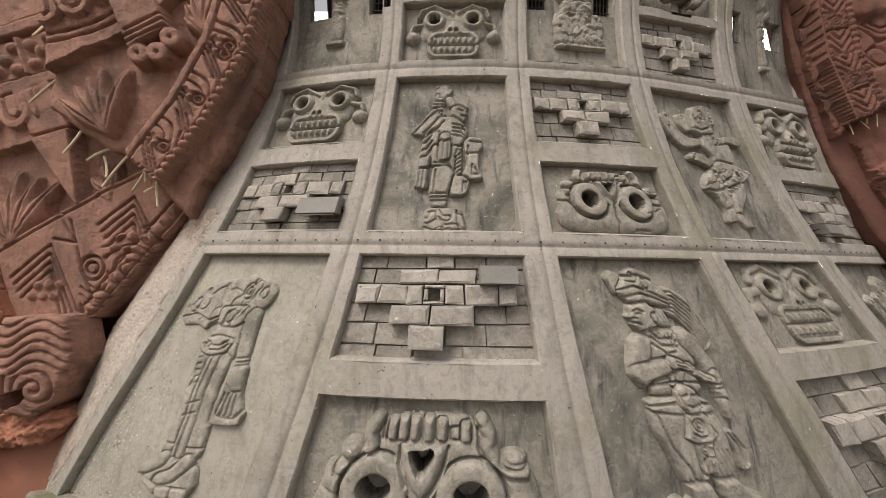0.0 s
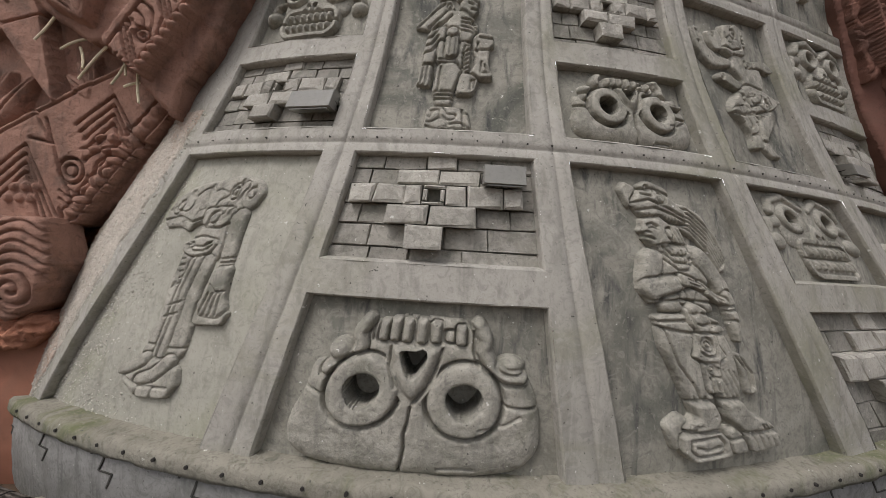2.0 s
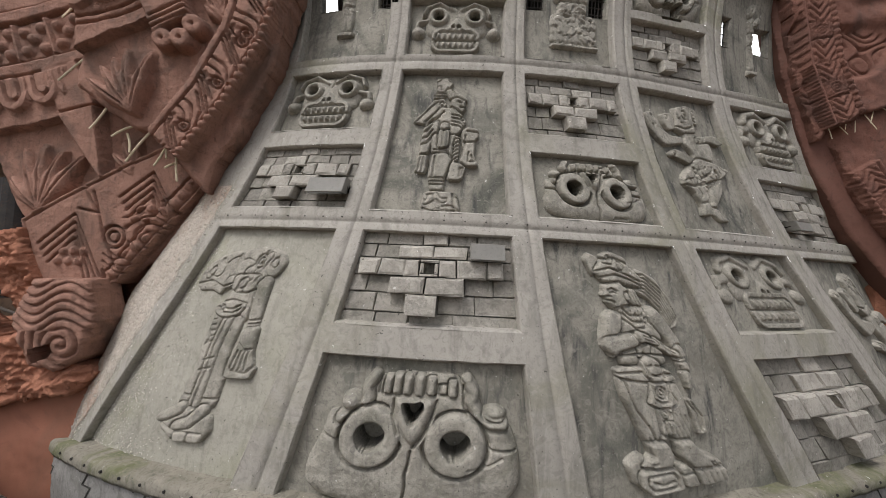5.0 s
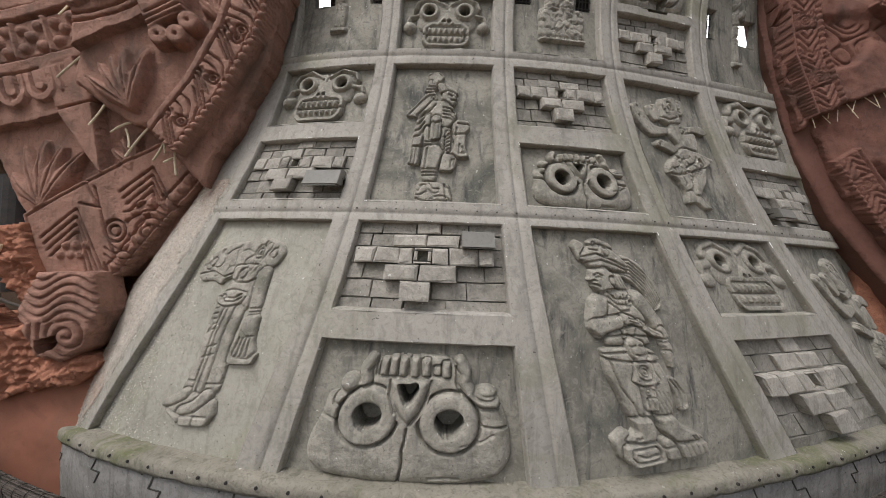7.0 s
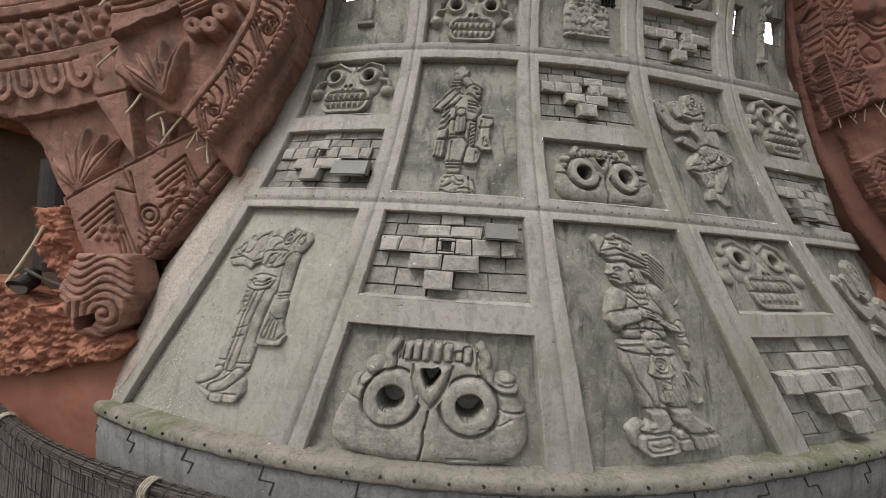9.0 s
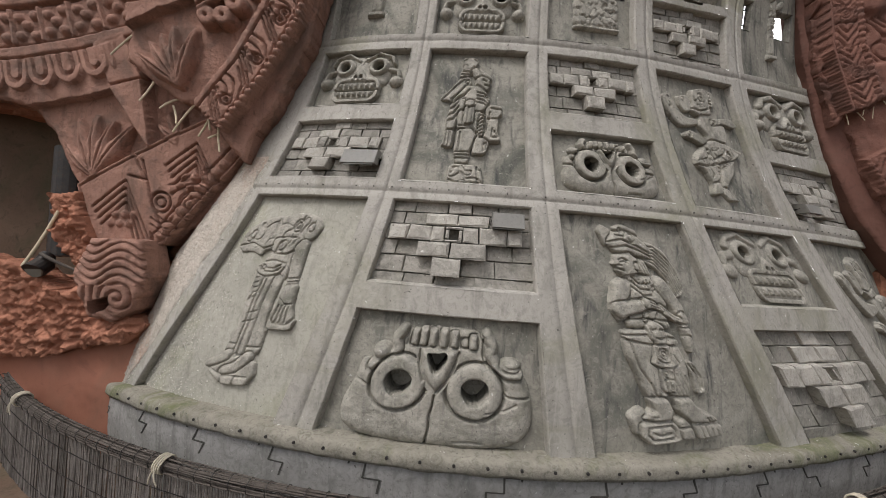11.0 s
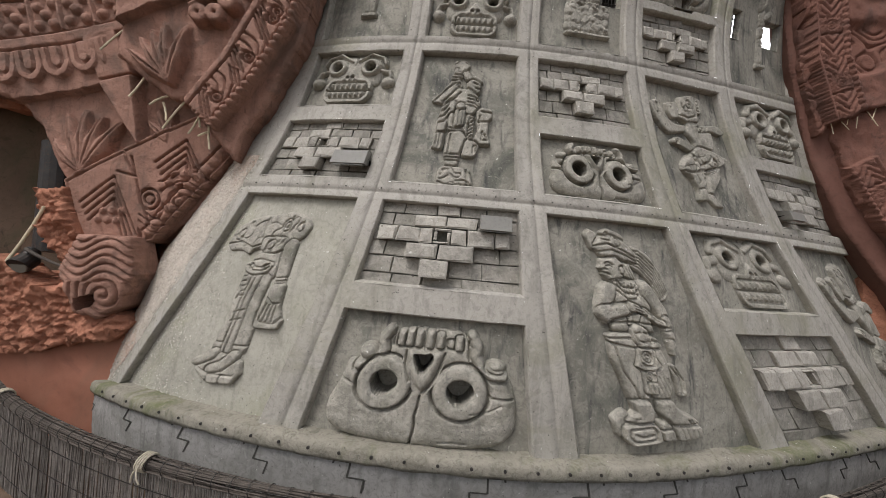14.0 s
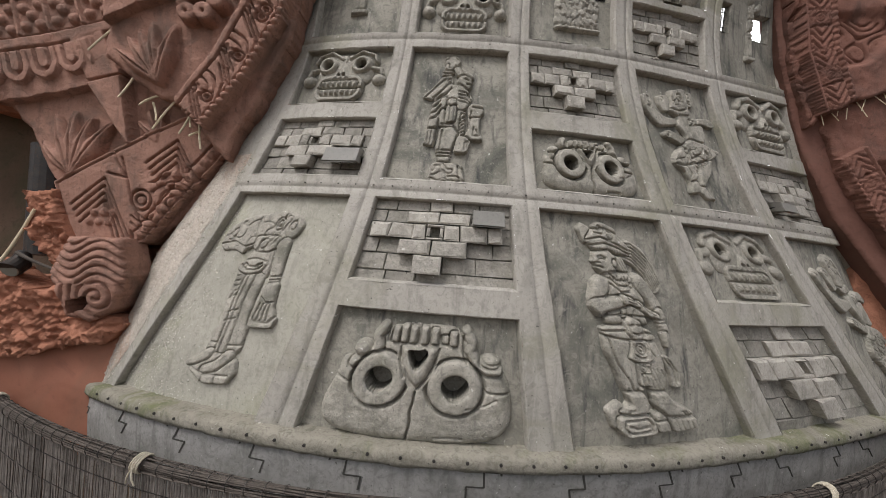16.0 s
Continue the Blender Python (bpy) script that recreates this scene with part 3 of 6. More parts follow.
def carve_warrior(c):
    """Profile head under a feathered beast headdress, folded arm, patterned loincloth, bare feet on carved stones."""
    c.poly(0.06, 0.03, (0.04, 0.36), (0.12, 0.39), (0.20, 0.36), (0.245, 0.28), (0.25, 0.20), (0.215, 0.16), (0.17, 0.155), (0.165, 0.22), (0.12, 0.27), (0.05, 0.30))
    for k in range(6):
        f = k / 5
        c.groove(0.02, (0.05, 0.365 - 0.05 * f), (0.14 - 0.03 * f, 0.37 - 0.075 * f), (0.215 - 0.055 * f, 0.31 - 0.07 * f), (0.24 - 0.055 * f, 0.20 - 0.035 * f))
    c.poly(0.07, 0.02, (-0.185, 0.425), (-0.15, 0.45), (-0.11, 0.435), (-0.10, 0.40), (-0.12, 0.365), (-0.16, 0.36))
    c.poly(0.075, 0.02, (-0.09, 0.44), (-0.03, 0.462), (0.05, 0.44), (0.065, 0.405), (-0.05, 0.41))
    c.poly(0.09, 0.03, (-0.15, 0.375), (-0.10, 0.42), (-0.02, 0.43), (0.06, 0.405), (0.11, 0.36), (0.105, 0.315), (-0.02, 0.325), (-0.11, 0.33))
    c.groove(0.022, (-0.145, 0.375), (-0.06, 0.392), (0.03, 0.365), (0.105, 0.335))
    c.groove(0.022, (-0.125, 0.352), (-0.04, 0.365), (0.04, 0.345), (0.10, 0.322))
    c.groove(0.02, (-0.09, 0.41), (-0.04, 0.405), (-0.02, 0.425))
    c.ring(0.022, 0.018, (0.005, 0.400))
    c.ring(0.02, 0.010, (-0.05, 0.432))
    c.pleats(240, 0.2, (-0.10, 0.345), (0.08, 0.335), (0.08, 0.318), (-0.10, 0.328))
    c.poly(0.07, 0.02, (-0.01, 0.31), (0.05, 0.31), (0.065, 0.24), (0.02, 0.225))
    c.pleats(210, 0.3, (-0.01, 0.31), (0.05, 0.31), (0.065, 0.24), (0.02, 0.225))
    c.poly(0.10, 0.035, (-0.12, 0.322), (-0.125, 0.30), (-0.142, 0.282), (-0.126, 0.273), (-0.132, 0.258), (-0.118, 0.245), (-0.10, 0.222), (-0.04, 0.225), (0.0, 0.26), (0.01, 0.31), (-0.03, 0.335))
    c.groove(0.024, (-0.108, 0.302), (-0.085, 0.310), (-0.062, 0.300))
    c.groove(0.016, (-0.105, 0.292), (-0.082, 0.296), (-0.066, 0.290))
    c.groove(0.024, (-0.135, 0.262), (-0.110, 0.262), (-0.095, 0.256))
    c.groove(0.016, (-0.122, 0.28), (-0.105, 0.278))
    c.ring(0.022, 0.020, (-0.012, 0.278))
    c.poly(0.08, 0.04, (-0.11, 0.225), (-0.05, 0.24), (0.08, 0.235), (0.13, 0.20), (0.10, 0.13), (0.075, 0.06), (0.07, 0.02), (-0.15, 0.02), (-0.15, 0.06), (-0.10, 0.13))
    c.groove(0.02, (-0.06, 0.235), (-0.03, 0.205), (0.03, 0.205), (0.06, 0.23))
    c.groove(0.02, (-0.065, 0.215), (-0.03, 0.182), (0.03, 0.18), (0.07, 0.215))
    c.groove(0.02, (-0.07, 0.19), (-0.02, 0.155), (0.03, 0.16), (0.06, 0.19))
    for k in range(7):
        c.groove(0.018, (-0.06 + 0.02 * k, 0.222 - 0.008 * (k % 2)), (-0.065 + 0.021 * k, 0.175))
    c.groove(0.022, (-0.145, 0.055), (-0.04, 0.062), (0.07, 0.055))
    c.groove(0.02, (-0.05, 0.115), (-0.065, 0.05), (-0.04, 0.035))
    c.groove(0.02, (-0.02, 0.10), (-0.03, 0.06), (0.0, 0.05), (0.02, 0.085))
    c.limb(0.095, 0.045, 0.036, (0.105, 0.20), (0.15, 0.12), (0.158, 0.06))
    c.limb(0.09, 0.030, 0.020, (0.157, 0.07), (0.156, 0.01), (0.148, -0.03))
    c.limb(0.08, 0.020, 0.012, (0.148, -0.02), (0.138, -0.065))
    c.groove(0.022, (0.125, 0.04), (0.185, 0.05))
    c.groove(0.022, (0.128, 0.028), (0.185, 0.036))
    c.limb(0.095, 0.022, 0.016, (0.05, 0.105), (0.10, 0.075), (0.135, 0.06))
    for k in range(3):
        c.groove(0.018, (0.075 + 0.008 * k, 0.10 - 0.012 * k), (0.125, 0.076 - 0.012 * k))
    c.poly(0.108, 0.04, (-0.12, 0.225), (-0.17, 0.20), (-0.205, 0.13), (-0.213, 0.085), (-0.18, 0.045), (-0.135, 0.06), (-0.125, 0.12), (-0.085, 0.17), (-0.075, 0.21))
    c.limb(0.118, 0.036, 0.026, (-0.175, 0.092), (-0.09, 0.108), (-0.01, 0.122))
    c.limb(0.115, 0.024, 0.012, (-0.02, 0.125), (0.02, 0.118), (0.05, 0.10))
    c.groove(0.024, (-0.052, 0.145), (-0.045, 0.085))
    c.groove(0.024, (-0.038, 0.146), (-0.031, 0.09))
    for k in range(3):
        c.groove(0.018, (-0.005, 0.130 - 0.012 * k), (0.04, 0.118 - 0.012 * k))
    c.poly(0.09, 0.035, (-0.178, 0.0), (-0.01, -0.01), (-0.03, -0.15), (-0.06, -0.26), (-0.15, -0.26), (-0.166, -0.17), (-0.192, -0.08))
    c.poly(0.085, 0.035, (-0.01, -0.01), (0.07, -0.02), (0.088, -0.10), (0.078, -0.17), (0.045, -0.26), (-0.03, -0.26), (-0.03, -0.15))
    c.groove(0.024, (-0.165, -0.03), (-0.15, -0.14), (-0.12, -0.20), (-0.105, -0.255))
    c.poly(0.098, 0.015, (-0.185, 0.008), (-0.07, 0.014), (0.06, 0.004), (0.08, -0.035), (0.03, -0.042), (-0.10, -0.036), (-0.183, -0.022))
    c.groove(0.02, (-0.18, -0.008), (-0.08, -0.004), (0.07, -0.014))
    c.poly(0.115, 0.02, (-0.062, 0.035), (-0.02, 0.055), (0.025, 0.035), (0.03, -0.01), (0.0, -0.04), (-0.04, -0.04), (-0.065, -0.01))
    c.groove(0.02, (-0.042, 0.018), (-0.025, 0.022))
    c.groove(0.02, (-0.005, 0.022), (0.012, 0.018))
    c.groove(0.022, (-0.035, -0.012), (-0.015, -0.018), (0.006, -0.012))
    c.groove(0.02, (-0.055, 0.04), (-0.05, 0.0), (-0.045, -0.03))
    c.groove(0.018, (0.022, 0.03), (0.018, -0.02))
    c.poly(0.108, 0.014, (-0.055, -0.045), (0.028, -0.045), (0.022, -0.08), (0.04, -0.115), (0.0, -0.13), (-0.018, -0.228), (-0.078, -0.228), (-0.062, -0.13), (-0.09, -0.115), (-0.068, -0.085))
    for cx, cy, r in ((-0.022, -0.078, 0.022), (-0.022, -0.078, 0.010), (-0.036, -0.155, 0.018), (-0.036, -0.155, 0.008)):
        c.ring(0.022, r, (cx, cy))
    c.groove(0.022, (-0.052, -0.052), (-0.056, -0.10), (-0.035, -0.115), (0.0, -0.112), (0.012, -0.085), (0.016, -0.052))
    c.groove(0.02, (-0.062, -0.135), (-0.012, -0.135))
    c.groove(0.02, (-0.058, -0.18), (-0.018, -0.18))
    c.groove(0.02, (-0.052, -0.182), (-0.056, -0.222))
    c.groove(0.02, (-0.034, -0.182), (-0.036, -0.222))
    c.pleats(190, 0.2, (-0.01, -0.15), (0.07, -0.165), (0.045, -0.255), (-0.02, -0.245))
    c.pleats(190, 0.25, (-0.15, -0.235), (-0.08, -0.235), (-0.075, -0.28), (-0.145, -0.285))
    c.poly(0.055, 0.015, (0.088, -0.11), (0.13, -0.115), (0.155, -0.175), (0.135, -0.24), (0.09, -0.245), (0.10, -0.18))
    c.groove(0.022, (0.10, -0.12), (0.125, -0.165), (0.115, -0.23))
    c.groove(0.022, (0.12, -0.12), (0.142, -0.175), (0.13, -0.22))
    c.poly(0.075, 0.03, (-0.245, -0.33), (-0.19, -0.295), (-0.15, -0.33), (-0.17, -0.38), (-0.20, -0.42), (-0.237, -0.40))
    c.poly(0.11, 0.02, (-0.208, -0.355), (-0.08, -0.345), (-0.058, -0.37), (-0.060, -0.43), (-0.19, -0.442), (-0.217, -0.41))
    c.groove(0.024, (-0.185, -0.372), (-0.09, -0.362), (-0.078, -0.382), (-0.084, -0.412), (-0.178, -0.422), (-0.192, -0.40), (-0.185, -0.372))
    c.groove(0.02, (-0.17, -0.392), (-0.14, -0.402), (-0.10, -0.392))
    c.poly(0.10, 0.018, (-0.052, -0.345), (0.0, -0.335), (0.006, -0.42), (-0.052, -0.426))
    c.groove(0.022, (-0.05, -0.378), (0.0, -0.37))
    c.poly(0.105, 0.018, (0.004, -0.345), (0.10, -0.35), (0.142, -0.37), (0.138, -0.412), (0.012, -0.426))
    c.pleats(150, 0.1, (0.02, -0.35), (0.14, -0.36), (0.135, -0.41), (0.02, -0.42))
    c.poly(0.12, 0.03, (-0.148, -0.255), (-0.07, -0.255), (-0.058, -0.30), (-0.075, -0.342), (-0.17, -0.348), (-0.195, -0.335), (-0.14, -0.305))
    c.poly(0.12, 0.03, (-0.03, -0.255), (0.042, -0.255), (0.052, -0.29), (0.132, -0.338), (0.128, -0.358), (0.0, -0.356), (-0.036, -0.31))
    for k in range(3):
        c.groove(0.016, (-0.185 + 0.012 * k, -0.342), (-0.165 + 0.012 * k, -0.326))
        c.groove(0.016, (0.122 - 0.014 * k, -0.354), (0.108 - 0.014 * k, -0.334))


def carve_priest(c):
    """Tall slender worn form with a knotted crest, a hanging hand and strapped legs."""
    c.poly(0.055, 0.03, (-0.345, 0.30), (-0.33, 0.33), (-0.27, 0.365), (-0.20, 0.385), (-0.10, 0.392), (0.0, 0.412), (0.08, 0.402), (0.14, 0.388), (0.182, 0.35), (0.165, 0.30), (0.11, 0.268),
           (0.03, 0.268), (-0.02, 0.25), (-0.12, 0.225), (-0.13, 0.203), (-0.20, 0.222), (-0.28, 0.215), (-0.335, 0.24))
    c.knots(20, (-0.33, 0.24), (-0.33, 0.34), (0.0, 0.41), (0.16, 0.37), (0.10, 0.27), (-0.12, 0.23))
    c.ring(0.02, 0.03, (0.02, 0.35))
    c.ring(0.02, 0.014, (0.02, 0.35))
    c.ring(0.02, 0.022, (0.115, 0.345))
    c.ring(0.018, 0.02, (-0.27, 0.30))
    c.groove(0.025, (-0.33, 0.245), (-0.24, 0.26), (-0.14, 0.235), (-0.06, 0.26))
    c.poly(0.055, 0.04, (-0.06, 0.235), (0.10, 0.255), (0.125, 0.20), (0.11, 0.10), (0.08, 0.08), (-0.05, 0.12), (-0.082, 0.17))
    c.poly(0.07, 0.02, (-0.09, 0.285), (0.06, 0.292), (0.105, 0.25), (0.04, 0.218), (-0.06, 0.222))
    c.knots(24, (-0.09, 0.285), (0.06, 0.292), (0.105, 0.25), (0.04, 0.218), (-0.06, 0.222))
    c.ring(0.02, 0.024, (-0.015, 0.255))
    c.poly(0.05, 0.03, (-0.085, 0.14), (-0.02, 0.12), (0.0, 0.0), (0.03, -0.10), (0.05, -0.235), (-0.002, -0.24), (-0.005, -0.10), (-0.055, 0.0))
    c.poly(0.055, 0.03, (0.04, 0.13), (0.10, 0.105), (0.115, -0.01), (0.155, -0.10), (0.182, -0.235), (0.11, -0.245), (0.08, -0.12), (0.045, 0.0))
    c.poly(0.062, 0.02, (-0.018, 0.12), (0.04, 0.13), (0.052, 0.0), (0.085, -0.12), (0.112, -0.245), (0.06, -0.24), (0.03, -0.10), (0.0, 0.0))
    c.groove(0.018, (0.008, 0.12), (0.022, 0.0), (0.055, -0.11), (0.08, -0.24))
    c.groove(0.018, (0.005, -0.06), (0.055, -0.045))
    c.groove(0.018, (0.015, -0.10), (0.065, -0.085))
    c.groove(0.016, (-0.06, 0.06), (-0.03, 0.03), (-0.035, 0.0))
    for k in range(5):
        c.groove(0.014, (-0.07 + 0.012 * k, 0.10 - 0.022 * k), (-0.05 + 0.012 * k, 0.104 - 0.022 * k))
    c.poly(0.07, 0.02, (-0.098, 0.165), (-0.02, 0.182), (0.078, 0.168), (0.06, 0.125), (-0.02, 0.112), (-0.092, 0.13))
    c.groove(0.02, (-0.08, 0.155), (-0.04, 0.132), (0.02, 0.132), (0.055, 0.155))
    c.groove(0.02, (-0.07, 0.165), (-0.03, 0.148), (0.01, 0.148), (0.045, 0.168))
    c.ring(0.02, 0.012, (-0.055, 0.15))
    c.ring(0.02, 0.012, (0.035, 0.152))
    c.limb(0.065, 0.040, 0.034, (0.115, 0.25), (0.145, 0.16), (0.165, 0.085))
    c.groove(0.02, (0.12, 0.105), (0.20, 0.115))
    c.groove(0.02, (0.12, 0.090), (0.205, 0.100))
    c.poly(0.07, 0.015, (0.135, -0.045), (0.285, -0.065), (0.278, -0.112), (0.158, -0.118))
    c.poly(0.082, 0.03, (0.13, 0.075), (0.208, 0.085), (0.238, -0.02), (0.27, -0.06), (0.25, -0.088), (0.165, -0.085), (0.135, -0.05), (0.145, 0.0))
    for k in range(4):
        c.groove(0.02, (0.165 + 0.018 * k, -0.01), (0.165 + 0.024 * k, -0.078))
    c.groove(0.02, (0.15, 0.02), (0.19, -0.005), (0.225, 0.0))
    c.poly(0.07, 0.025, (-0.065, -0.295), (0.03, -0.25), (0.12, -0.25), (0.19, -0.268), (0.218, -0.32), (0.20, -0.372), (0.08, -0.385), (-0.02, -0.335))
    c.limb(0.085, 0.03, 0.022, (0.03, -0.255), (-0.01, -0.285), (-0.04, -0.298))
    c.limb(0.085, 0.032, 0.024, (0.14, -0.255), (0.11, -0.30), (0.06, -0.32))
    c.groove(0.02, (-0.02, -0.32), (0.06, -0.345), (0.19, -0.335))
    c.groove(0.02, (0.06, -0.345), (0.075, -0.382))
    c.groove(0.02, (0.13, -0.34), (0.14, -0.378))
    c.groove(0.02, (0.0, -0.20), (0.05, -0.20))
    c.groove(0.02, (0.11, -0.205), (0.175, -0.20))


def carve_standing(c):
    """Cloaked standing form with plumed cap, hanging tassel and pot, on a carved base."""
    c.poly(0.06, 0.02, (-0.112, 0.280), (-0.053, 0.295), (-0.025, 0.236), (-0.050, 0.164), (-0.158, 0.096), (-0.229, 0.110), (-0.232, 0.127), (-0.181, 0.182))
    c.groove(0.016, (-0.214, 0.116), (-0.142, 0.207), (-0.083, 0.264))
    c.groove(0.016, (-0.160, 0.113), (-0.085, 0.186), (-0.044, 0.212))
    c.poly(0.07, 0.02, (-0.107, 0.430), (-0.033, 0.446), (0.011, 0.410), (-0.014, 0.359), (-0.032, 0.308), (-0.113, 0.286), (-0.121, 0.304), (-0.104, 0.355))
    c.knots(34, (-0.107, 0.430), (0.009, 0.435), (-0.023, 0.333), (-0.113, 0.329))
    c.groove(0.02, (-0.118, 0.329), (-0.033, 0.327))
    c.groove(0.02, (-0.116, 0.307), (-0.031, 0.306))
    c.poly(0.075, 0.015, (-0.035, 0.345), (0.009, 0.360), (0.115, 0.292), (0.110, 0.262), (0.048, 0.288), (-0.007, 0.285))
    c.pleats(150, 0.6, (-0.029, 0.345), (0.021, 0.354), (0.093, 0.285), (0.015, 0.280))
    c.poly(0.09, 0.025, (0.005, 0.274), (0.048, 0.294), (0.105, 0.261), (0.100, 0.243), (0.109, 0.226), (0.087, 0.178), (0.032, 0.198), (-0.003, 0.231))
    c.groove(0.02, (0.052, 0.264), (0.078, 0.254))
    c.groove(0.02, (0.069, 0.223), (0.101, 0.219))
    c.ring(0.02, 0.012, (-0.008, 0.247))
    c.poly(0.075, 0.03, (-0.056, 0.223), (0.020, 0.215), (0.099, 0.161), (0.112, 0.110), (0.084, 0.047), (0.037, 0.000), (-0.055, 0.017), (-0.101, 0.059), (-0.157, 0.090), (-0.113, 0.150))
    c.groove(0.018, (0.019, 0.168), (0.067, 0.159), (0.101, 0.127))
    c.groove(0.018, (0.021, 0.143), (0.069, 0.134), (0.102, 0.106))
    c.groove(0.018, (0.023, 0.118), (0.070, 0.109), (0.102, 0.086))
    c.groove(0.018, (0.024, 0.093), (0.072, 0.084), (0.103, 0.066))
    c.groove(0.022, (-0.153, 0.096), (-0.079, 0.140), (-0.037, 0.188))
    c.groove(0.02, (-0.107, 0.110), (-0.060, 0.152))
    c.ring(0.02, 0.014, (-0.057, 0.249))
    c.ring(0.02, 0.011, (0.089, 0.143))
    c.poly(0.08, 0.03, (-0.155, 0.079), (-0.066, 0.117), (-0.055, 0.061), (-0.098, -0.040), (-0.112, -0.115), (-0.164, -0.123), (-0.167, -0.043))
    c.groove(0.025, (-0.165, -0.054), (-0.123, -0.041), (-0.095, 0.015))
    c.groove(0.025, (-0.166, -0.011), (-0.129, -0.000), (-0.100, 0.052))
    c.groove(0.025, (-0.167, 0.033), (-0.134, 0.042), (-0.105, 0.090))
    c.groove(0.025, (-0.168, 0.078), (-0.141, 0.084), (-0.110, 0.129))
    c.poly(0.08, 0.03, (-0.168, -0.128), (-0.111, -0.125), (-0.110, -0.226), (-0.116, -0.248), (-0.173, -0.235), (-0.172, -0.210))
    c.groove(0.02, (-0.152, -0.138), (-0.155, -0.229))
    c.groove(0.02, (-0.133, -0.137), (-0.132, -0.233))
    c.poly(0.07, 0.02, (-0.097, 0.026), (0.086, 0.014), (0.049, -0.031), (0.048, -0.151), (0.029, -0.158), (0.006, -0.108), (-0.089, -0.108))
    c.groove(0.02, (-0.078, -0.086), (0.004, -0.085), (0.037, -0.142))
    c.poly(0.095, 0.02, (-0.055, 0.061), (0.011, 0.065), (0.010, -0.065), (-0.053, -0.074))
    c.pleats(170, 0.0, (-0.049, 0.056), (0.007, 0.059), (0.007, -0.063), (-0.050, -0.069))
    c.poly(0.10, 0.02, (-0.053, 0.090), (-0.029, 0.106), (0.003, 0.096), (0.006, 0.067), (-0.024, 0.054), (-0.050, 0.064))
    c.poly(0.09, 0.012, (0.052, -0.009), (0.077, -0.013), (0.073, -0.254), (0.048, -0.260))
    c.groove(0.022, (0.054, -0.250), (0.073, -0.233))
    c.groove(0.022, (0.053, -0.226), (0.073, -0.208))
    c.groove(0.022, (0.051, -0.201), (0.074, -0.183))
    c.groove(0.022, (0.049, -0.176), (0.074, -0.158))
    c.groove(0.022, (0.048, -0.151), (0.074, -0.132))
    c.groove(0.022, (0.046, -0.126), (0.075, -0.107))
    c.groove(0.022, (0.044, -0.100), (0.075, -0.080))
    c.groove(0.022, (0.042, -0.074), (0.076, -0.054))
    c.groove(0.022, (0.040, -0.048), (0.076, -0.027))
    c.poly(0.085, 0.025, (0.089, 0.047), (0.123, 0.083), (0.196, 0.071), (0.201, 0.011), (0.177, -0.013), (0.173, -0.118), (0.197, -0.177), (0.188, -0.190), (0.128, -0.191), (0.081, -0.164), (0.111, -0.101))
    c.groove(0.022, (0.125, 0.050), (0.196, 0.043))
    c.groove(0.022, (0.108, -0.028), (0.172, -0.024))
    c.groove(0.02, (0.139, -0.099), (0.137, -0.161), (0.178, -0.158), (0.154, -0.119))
    c.groove(0.02, (0.116, 0.016), (0.110, -0.091))
    c.poly(0.07, 0.03, (-0.084, -0.113), (0.006, -0.108), (0.039, -0.157), (0.003, -0.268), (0.002, -0.354), (-0.065, -0.363), (-0.090, -0.274))
    c.groove(0.02, (-0.087, -0.276), (-0.001, -0.274))
    c.groove(0.02, (-0.084, -0.297), (0.001, -0.295))
    c.groove(0.02, (-0.081, -0.320), (0.003, -0.318))
    c.groove(0.02, (-0.065, -0.133), (-0.065, -0.263))
    c.poly(0.075, 0.02, (0.039, -0.167), (0.091, -0.174), (0.124, -0.202), (0.099, -0.286), (0.022, -0.286))
    c.groove(0.02, (0.091, -0.262), (0.090, -0.209), (0.110, -0.203), (0.104, -0.252))
    c.poly(0.085, 0.02, (-0.103, -0.365), (0.079, -0.367), (0.101, -0.473), (0.091, -0.500), (-0.070, -0.507), (-0.107, -0.483))
    c.knots(34, (-0.098, -0.370), (0.079, -0.371), (0.094, -0.491), (-0.097, -0.487))
    c.groove(0.02, (0.058, -0.373), (0.074, -0.488))
    c.groove(0.02, (-0.095, -0.474), (-0.049, -0.492), (0.090, -0.482))


